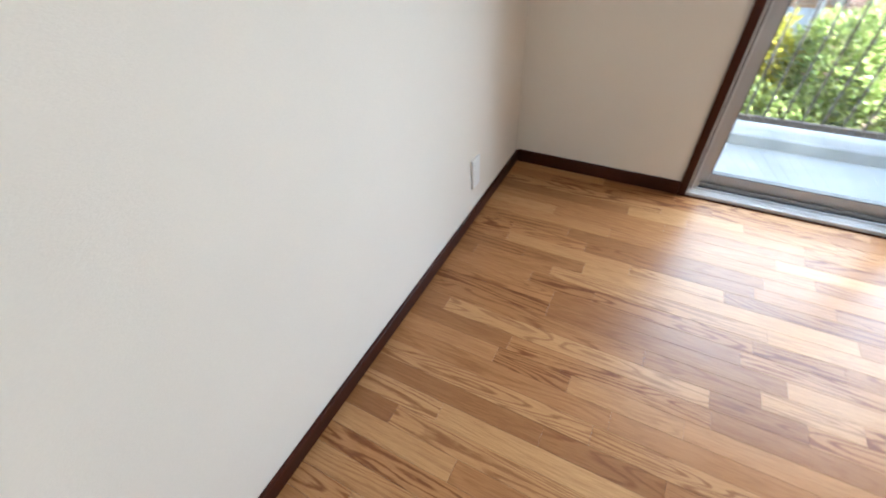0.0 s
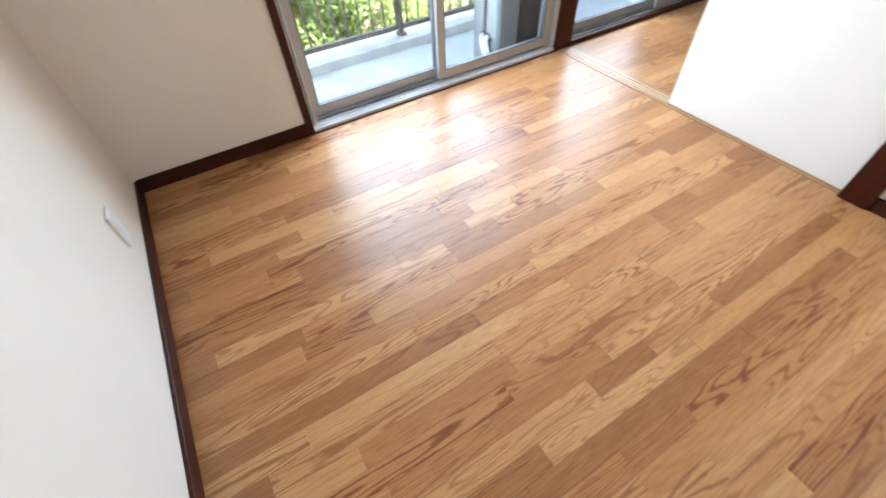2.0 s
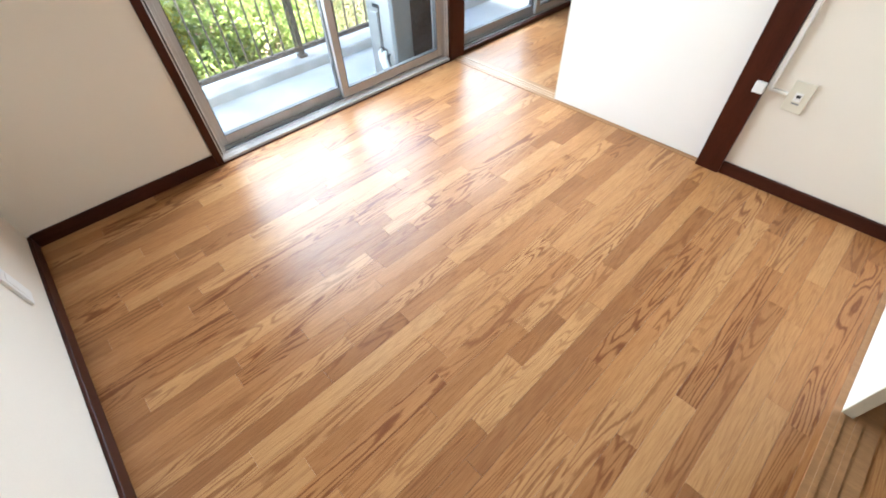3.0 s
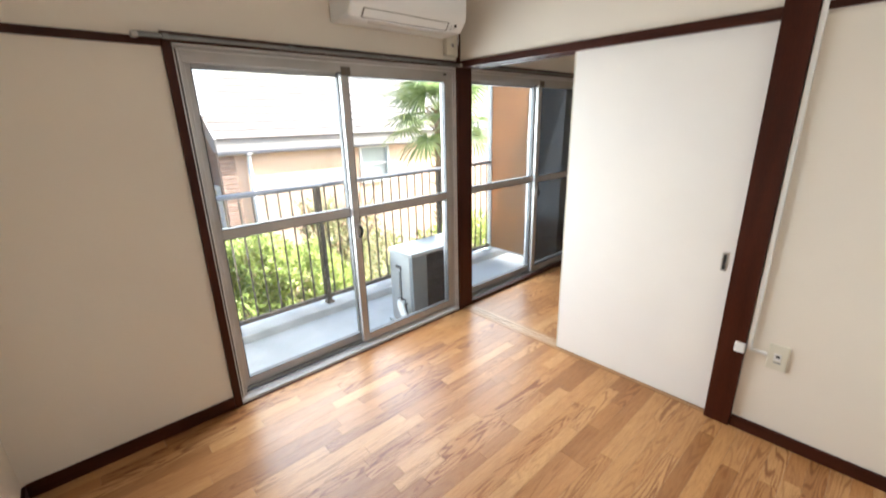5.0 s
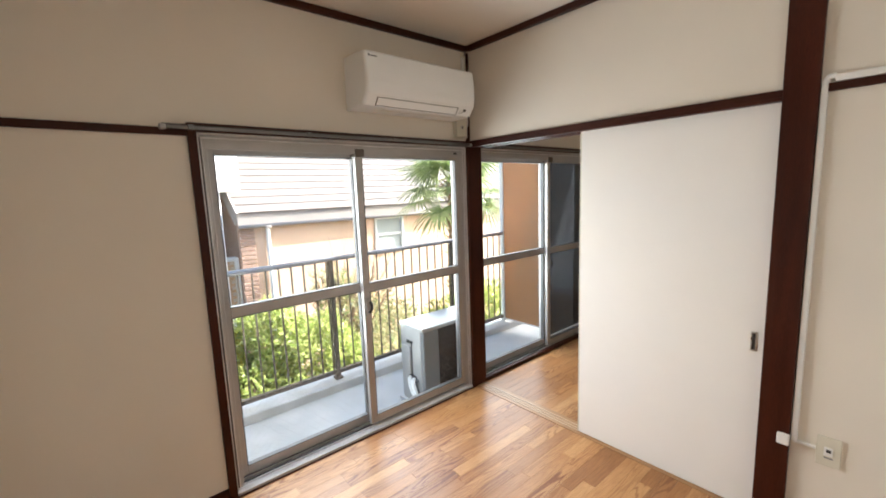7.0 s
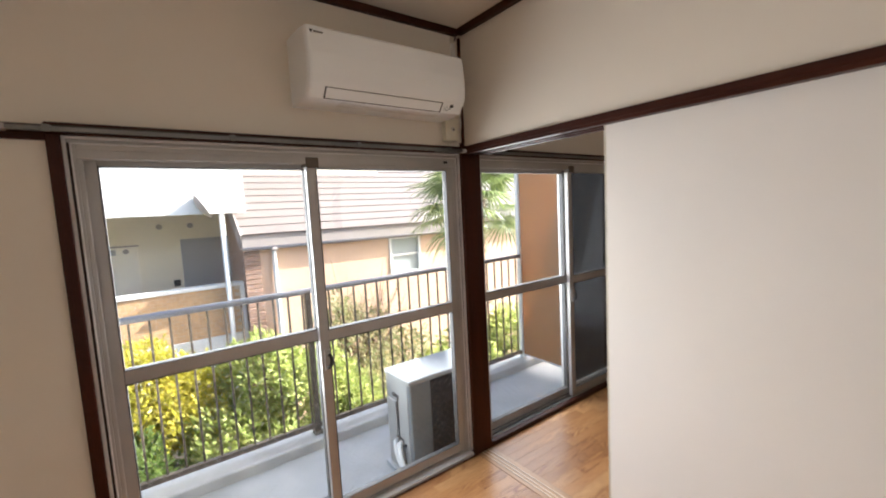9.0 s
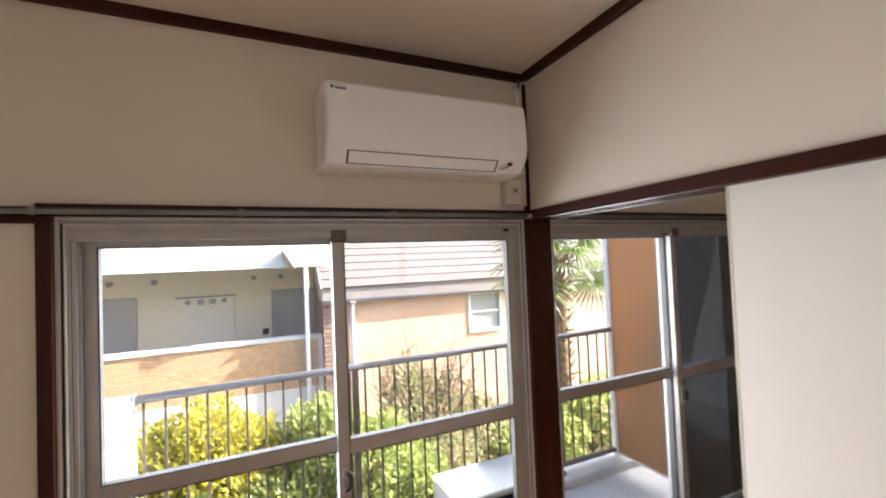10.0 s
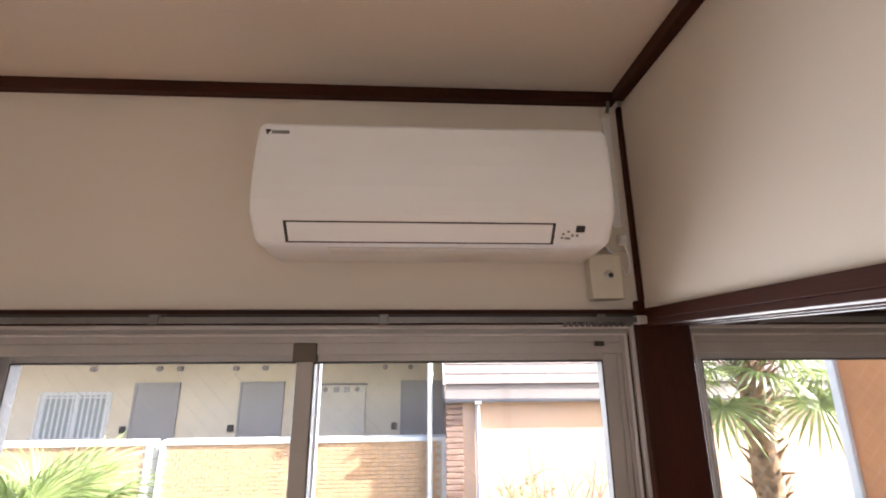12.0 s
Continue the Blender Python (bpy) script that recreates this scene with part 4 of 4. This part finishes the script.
for x, m in ((-2.23, 0), (-2.04, 1), (-1.86, 1), (-1.68, 0)):
    if m:
        part("meter_window", boxes((x - 0.05, x + 0.05, AY - 0.038, AY - 0.03, Z + 0.98, Z + 1.07)), M_STEELDOOR, mp_, "small square window")
    else:
        part("vent", tube([(x, AY - 0.06, Z + 1.03), (x, AY - 0.03, Z + 1.03)], 0.04, 14), M_FASCIA, mp_, "round vent")
for x in (-6.2, -5.1, -4.75, -3.8, -3.3, -2.7, -1.2, -0.75):
    part("wall_vent", tube([(x, AY - 0.07, Z + 1.40), (x, AY, Z + 1.40)], 0.045, 14), M_FASCIA, apt, "round wall vent")
gwn = part("window", boxes((-6.95, -6.90, AY - 0.04, AY + 0.0, Z + 0.22, Z + 1.02), (-5.88, -5.83, AY - 0.04, AY, Z + 0.22, Z + 1.02), (-6.90, -5.88, AY - 0.04, AY, Z + 0.97, Z + 1.02), (-6.90, -5.88, AY - 0.04, AY, Z + 0.22, Z + 0.27), (-6.41, -6.37, AY - 0.035, AY, Z + 0.27, Z + 0.97)), M_PAINTW, apt, "window with a security grille")
part("pane", boxes((-6.90, -5.88, AY - 0.012, AY - 0.006, Z + 0.27, Z + 0.97)), M_FROST, gwn, "frosted pane")
for i in range(13):
    x = -6.93 + i * 0.09
    part("grille_bar", boxes((x - 0.01, x + 0.01, AY - 0.11, AY - 0.09, Z + 0.20, Z + 1.04)), M_PAINTW, gwn)
part("grille_rail", boxes((-6.97, -5.81, AY - 0.10, AY - 0.04, Z + 0.28, Z + 0.30), (-6.97, -5.81, AY - 0.10, AY - 0.04, Z + 0.93, Z + 0.95)), M_PAINTW, gwn)
part("rain_pipe", tube([(-0.43, AP - 0.12, 0), (-0.43, AP - 0.12, Z + 1.75)], 0.038, 12), M_PAINTW, apt, "white rain pipe", smooth=True)
part("end_post", boxes((-0.16, -0.10, AP - 0.02, AP + 0.06, Z - 0.4, Z + 0.60), (-0.02, 0.0, AP - 0.02, AP + 0.06, Z - 0.4, Z + 0.52), bevel=0.004), M_RAILTOP, apt, "grey end posts")
dish = thing("satellite_dish", "pale grey satellite dish on the gallery edge", "satellite dish")
bm = bmesh.new()
bmesh.ops.create_uvsphere(bm, u_segments=20, v_segments=10, radius=0.22)
bmesh.ops.delete(bm, geom=[v for v in bm.verts if v.co.z > -0.10], context="VERTS")
bm.transform(Matrix.Translation((-0.62, AP - 0.32, 1.72)) @ Matrix.Rotation(radians(60), 4, "Y") @ Matrix.Diagonal((1.1, 1.1, 0.7, 1)))
part("reflector", bm, M_FASCIA, dish, smooth=True)
part("mount", tube([(-0.62, AP - 0.28, 1.68), (-0.55, AP - 0.18, 1.70), (-0.50, AP - 0.15, 1.72)], 0.015, 8), M_FASCIA, dish)


# ---- plants ----
def leaf_cloud(rng, blobs, count, size, aspect=0.5, hollow=0.55):
    """Small folded leaves spread through uneven blobs, denser near the outside."""
    verts, faces = [], []
    wsum = sum(b[3] * b[4] * b[5] for b in blobs)
    for bx, by, bz, rx, ry, rz in blobs:
        for _ in range(int(count * rx * ry * rz / wsum)):
            d = Vector((rng.gauss(0, 1), rng.gauss(0, 1), rng.gauss(0, 1))).normalized()
            rad = hollow + (1 - hollow) * rng.random() ** 0.7
            wob = 0.82 + 0.36 * noise.noise(Vector((bx, by, bz)) * 3 + d * 2.2)
            p = Vector((bx + d.x * rx * rad * wob, by + d.y * ry * rad * wob, bz + d.z * rz * rad * wob))
            s = size * rng.uniform(0.6, 1.25)
            t = (d * 0.7 + Vector((rng.gauss(0, 1), rng.gauss(0, 1), rng.gauss(0, 0.8) + 0.35)) * 0.55).normalized()
            w = t.cross(Vector((rng.gauss(0, 1), rng.gauss(0, 1), rng.gauss(0, 1)))).normalized() * s * aspect * 0.5
            nrm = t.cross(w).normalized() * s * 0.12
            i = len(verts)
            verts += [tuple(p), tuple(p + t * s * 0.5 + w + nrm), tuple(p + t * s), tuple(p + t * s * 0.5 - w + nrm)]
            faces += [(i, i + 1, i + 2), (i, i + 2, i + 3)]
    return verts, faces


def leaf_part(name, vf, material, parent, label=""):
    me = bpy.data.meshes.new(name)
    me.from_pydata(vf[0], [], vf[1])
    me.materials.append(material)
    ob = new(name, me)
    ob.parent = parent
    if label:
        ob["label"] = label
    return ob


def branches(rng, base, tips, r0):
    bm = bmesh.new()
    base = Vector(base)
    for t in tips:
        t = Vector(t)
        mid = base.lerp(t, 0.5) + Vector((rng.uniform(-0.1, 0.1), rng.uniform(-0.1, 0.1), 0.1))
        add_tube(bm, [base + Vector((rng.uniform(-0.05, 0.05), rng.uniform(-0.05, 0.05), 0)), mid, t], [r0, r0 * 0.6, r0 * 0.15], 6)
        for _ in range(4):
            a = mid.lerp(t, rng.uniform(0, 0.7))
            e = a + Vector((rng.uniform(-0.3, 0.3), rng.uniform(-0.3, 0.3), rng.uniform(0.05, 0.35)))
            add_tube(bm, [a, a.lerp(e, 0.5) + Vector((0, 0, 0.03)), e], [r0 * 0.35, r0 * 0.22, r0 * 0.08], 5)
    bmesh.ops.recalc_face_normals(bm, faces=bm.faces)
    return bm


def shrub(label, blobs, count, size, material, seed, aspect=0.5, hollow=0.55, name="shrub", twigs=0):
    rng = random.Random(seed)
    cx = sum(b[0] for b in blobs) / len(blobs)
    cy = sum(b[1] for b in blobs) / len(blobs)
    s = thing(name, label, "shrub", "garden shrubs", at=(cx, cy, GZ))
    rel = [(b[0] - cx, b[1] - cy, b[2] - GZ, b[3], b[4], b[5]) for b in blobs]
    part("trunk", branches(rng, (0, 0, 0), [(b[0], b[1], b[2] + 0.5 * b[5]) for b in rel], 0.05), M_BARK, s, "brown stems")
    if twigs:
        b = rel[0]
        tips = [(b[0] + rng.uniform(-0.5, 1.1), b[1] + rng.uniform(-0.4, 0.4), b[2] + rng.uniform(0.1, 0.85)) for _ in range(twigs)]
        part("twigs", branches(rng, (b[0] + 0.2, b[1], b[2] - 0.9), tips, 0.014), M_TWIG, s, "thin reddish bare twigs")
    leaf_part("crown", leaf_cloud(rng, rel, count, size, aspect, hollow), material, s)
    return s


shrub("golden-yellow clipped shrub behind the railing", [(-1.55, 2.95, -0.18, 0.52, 0.5, 0.64), (-1.2, 3.05, -0.38, 0.44, 0.45, 0.56), (-1.95, 3.0, -0.27, 0.47, 0.45, 0.57)], 14000, 0.06, M_LEAF_Y, 3, 0.5)
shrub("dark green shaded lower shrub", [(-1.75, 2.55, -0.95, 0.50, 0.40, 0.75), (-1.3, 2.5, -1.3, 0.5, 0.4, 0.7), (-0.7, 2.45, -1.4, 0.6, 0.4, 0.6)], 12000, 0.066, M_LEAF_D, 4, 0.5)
shrub("bright green leafy shrub below the balcony", [(-0.55, 2.9, -0.30, 0.55, 0.5, 0.60), (-0.10, 2.75, -0.55, 0.6, 0.5, 0.62), (-0.9, 2.7, -0.75, 0.55, 0.45, 0.55), (0.35, 2.7, -0.95, 0.6, 0.45, 0.6), (-0.35, 2.3, -1.1, 0.6, 0.4, 0.6)], 21000, 0.078, M_LEAF_G, 5, 0.5)
shrub("thin shrub with reddish twigs and sparse leaves", [(0.45, 3.2, 0.05, 0.42, 0.40, 0.52), (0.95, 3.3, -0.25, 0.55, 0.40, 0.55), (0.8, 3.0, -0.7, 0.7, 0.4, 0.5), (1.5, 3.3, -0.6, 0.5, 0.4, 0.5)], 5200, 0.07, M_LEAF_R, 6, 0.5, 0.2, twigs=26)
shrub("low green shrubs along the garden", [(1.9, 3.1, -1.1, 0.7, 0.5, 0.6), (2.7, 3.3, -1.0, 0.7, 0.5, 0.7), (3.6, 3.3, -0.9, 0.8, 0.5, 0.7)], 7000, 0.10, M_LEAF_G, 7, 0.5, 0.4)


def fan_mesh(rng, n=34, length=0.52):
    """One windmill-palm leaf: a long stalk and a pleated fan of narrow blades."""
    verts, faces = [], []

    def strip(pts, widths, nrm):
        i = len(verts)
        for p, w in zip(pts, widths):
            verts.append(tuple(p - w))
            verts.append(tuple(p + nrm))
            verts.append(tuple(p + w))
        for k in range(len(pts) - 1):
            a = i + 3 * k
            faces.append((a, a + 1, a + 4, a + 3))
            faces.append((a + 1, a + 2, a + 5, a + 4))

    st = [Vector((0.62 * t, 0, 0.10 * math.sin(t * 1.6))) for t in np.linspace(0, 1, 6)]
    strip(st, [Vector((0, 0.010, 0))] * 6, Vector((0, 0, 0.008)))
    hub = st[-1]
    for i in range(n):
        a = radians(-150 + 300 * i / (n - 1))
        L = length * (0.75 + 0.25 * math.cos(a * 0.55)) * rng.uniform(0.93, 1.05)
        d = Vector((math.cos(a), math.sin(a), 0))
        w = Vector((-math.sin(a), math.cos(a), 0))
        bend = rng.uniform(0.7, 1.6)
        pts = [hub + d * (L * t) + Vector((0, 0, 0.03 * math.sin(3 * t) - 0.16 * bend * t ** 3)) for t in (0, 0.3, 0.6, 0.85, 1.0)]
        strip(pts, [w * k for k in (0.002, 0.014, 0.015, 0.009, 0.001)], Vector((0, 0, 0.006)))
    me = bpy.data.meshes.new("frond")
    me.from_pydata(verts, [], faces)
    me.materials.append(M_PALM)
    return me


def palm(x, y, crown, label, seed, count=26, size=1.0):
    rng = random.Random(seed)
    p = thing("palm_tree", label, "palm tree", "garden palms", at=(x, y, GZ))
    h = crown - GZ
    bm = bmesh.new()
    n = 22
    add_tube(bm, [(0.04 * math.sin(i * 0.3), 0.03 * math.cos(i * 0.25), h * i / n) for i in range(n + 1)], [0.10 + 0.012 * ((i * 5) % 3) + 0.02 * (i / n) for i in range(n + 1)], 12)
    bmesh.ops.recalc_face_normals(bm, faces=bm.faces)
    part("trunk", bm, M_PALMBARK, p, "fibrous brown trunk", smooth=True)
    bm = bmesh.new()
    for i in range(150):
        a, z = rng.uniform(0, 6.283), h - rng.random() ** 1.6 * 2.4
        r0 = 0.11
        o = rng.uniform(0.06, 0.16) * (1.4 if z > h - 0.5 else 1)
        add_tube(bm, [(r0 * math.cos(a), r0 * math.sin(a), z), ((r0 + o) * math.cos(a), (r0 + o) * math.sin(a), z + o * rng.uniform(0.3, 1.4))], [0.022, 0.006], 5)
    bmesh.ops.recalc_face_normals(bm, faces=bm.faces)
    part("leaf_stubs", bm, M_PALMBARK, p, "old leaf stubs")
    meshes = [fan_mesh(rng) for _ in range(4)]
    for i in range(count):
        f = new("frond", meshes[i % 4])
        f.parent = p
        az = i * 137.5 + rng.uniform(-12, 12)
        el = 78 - 112 * (i / count) + rng.uniform(-8, 8)
        f.matrix_basis = Matrix.Translation((0, 0, h - 0.25 * i / count)) @ Matrix.Rotation(radians(az), 4, "Z") @ Matrix.Rotation(radians(-el), 4, "Y") @ Matrix.Rotation(radians(rng.uniform(-25, 25)), 4, "X") @ Matrix.Scale(size * rng.uniform(0.85, 1.1), 4)
    return p


palm(3.05, 3.5, 1.56, "windmill palm with a fibrous trunk and fan leaves", 14, 26, 1.1)
palm(-3.75, 2.9, -0.05, "lower windmill palm with broad fan leaves", 12, 22, 1.0)

# ---- floor strips ----
PW = 0.0635
floor = tagged(new("floor"), "worn oak strip flooring with a satin varnish", "floor", kind="structure")
rng = random.Random(21)


def strip_mesh(length):
    g = 0.00025
    bm = bmesh.new()
    x0, x1, y0, y1, b = g, length - g, -PW + g, -g, 0.0003
    lo = [bm.verts.new(p) for p in ((x0, y0, -0.011), (x1, y0, -0.011), (x1, y1, -0.011), (x0, y1, -0.011))]
    md = [bm.verts.new(p) for p in ((x0, y0, -b), (x1, y0, -b), (x1, y1, -b), (x0, y1, -b))]
    hi = [bm.verts.new(p) for p in ((x0 + b, y0 + b, 0), (x1 - b, y0 + b, 0), (x1 - b, y1 - b, 0), (x0 + b, y1 - b, 0))]
    for p, q in ((lo, md), (md, hi)):
        for k in range(4):
            bm.faces.new((p[k], p[(k + 1) % 4], q[(k + 1) % 4], q[k]))
    bm.faces.new(hi)
    return bm


LENGTHS = [0.24, 0.32, 0.42, 0.5, 0.6, 0.72, 0.86]
shared = {}
rest = bmesh.new()
made = 0


def lay(x0, x1, y, near):
    """One row of strips from x0 to x1, cut at the walls."""
    global made
    x = x0 - rng.uniform(0, 0.15)
    while x < x1 - 0.001:
        L = rng.choice(LENGTHS)
        a, b = max(x, x0), min(x + L, x1)
        if x1 - b < 0.08:
            b = x1
        L2 = round(b - a, 4)
        if near and made < 300:
            if L2 not in shared:
                ob = part("plank", strip_mesh(L2), M_PLANK, floor)
                shared[L2] = ob.data
            else:
                ob = new("plank", shared[L2])
                ob.parent = floor
            ob.location = (a, y, 0)
            made += 1
        else:
            bm = strip_mesh(L2)
            bm.transform(Matrix.Translation((a, y, 0)))
            me = bpy.data.meshes.new("tmp")
            bm.to_mesh(me)
            bm.free()
            rest.from_mesh(me)
            bpy.data.meshes.remove(me)
        x = b if b == x1 else x + L


rows_main = [-0.005 - PW * i for i in range(40)]
for y in sorted(rows_main, key=lambda v: abs(v + 1.25)):
    lay(XL, 0.0, y, True)
for i in range(52):
    lay(0.11, RX1, -0.005 - PW * i, False)
for i in range(17):
    lay(XL, 0.0, YB - 0.11 - PW * i, False)
ro = part("planks", rest, M_PLANKS, floor)
ro["kind"] = "stuff"
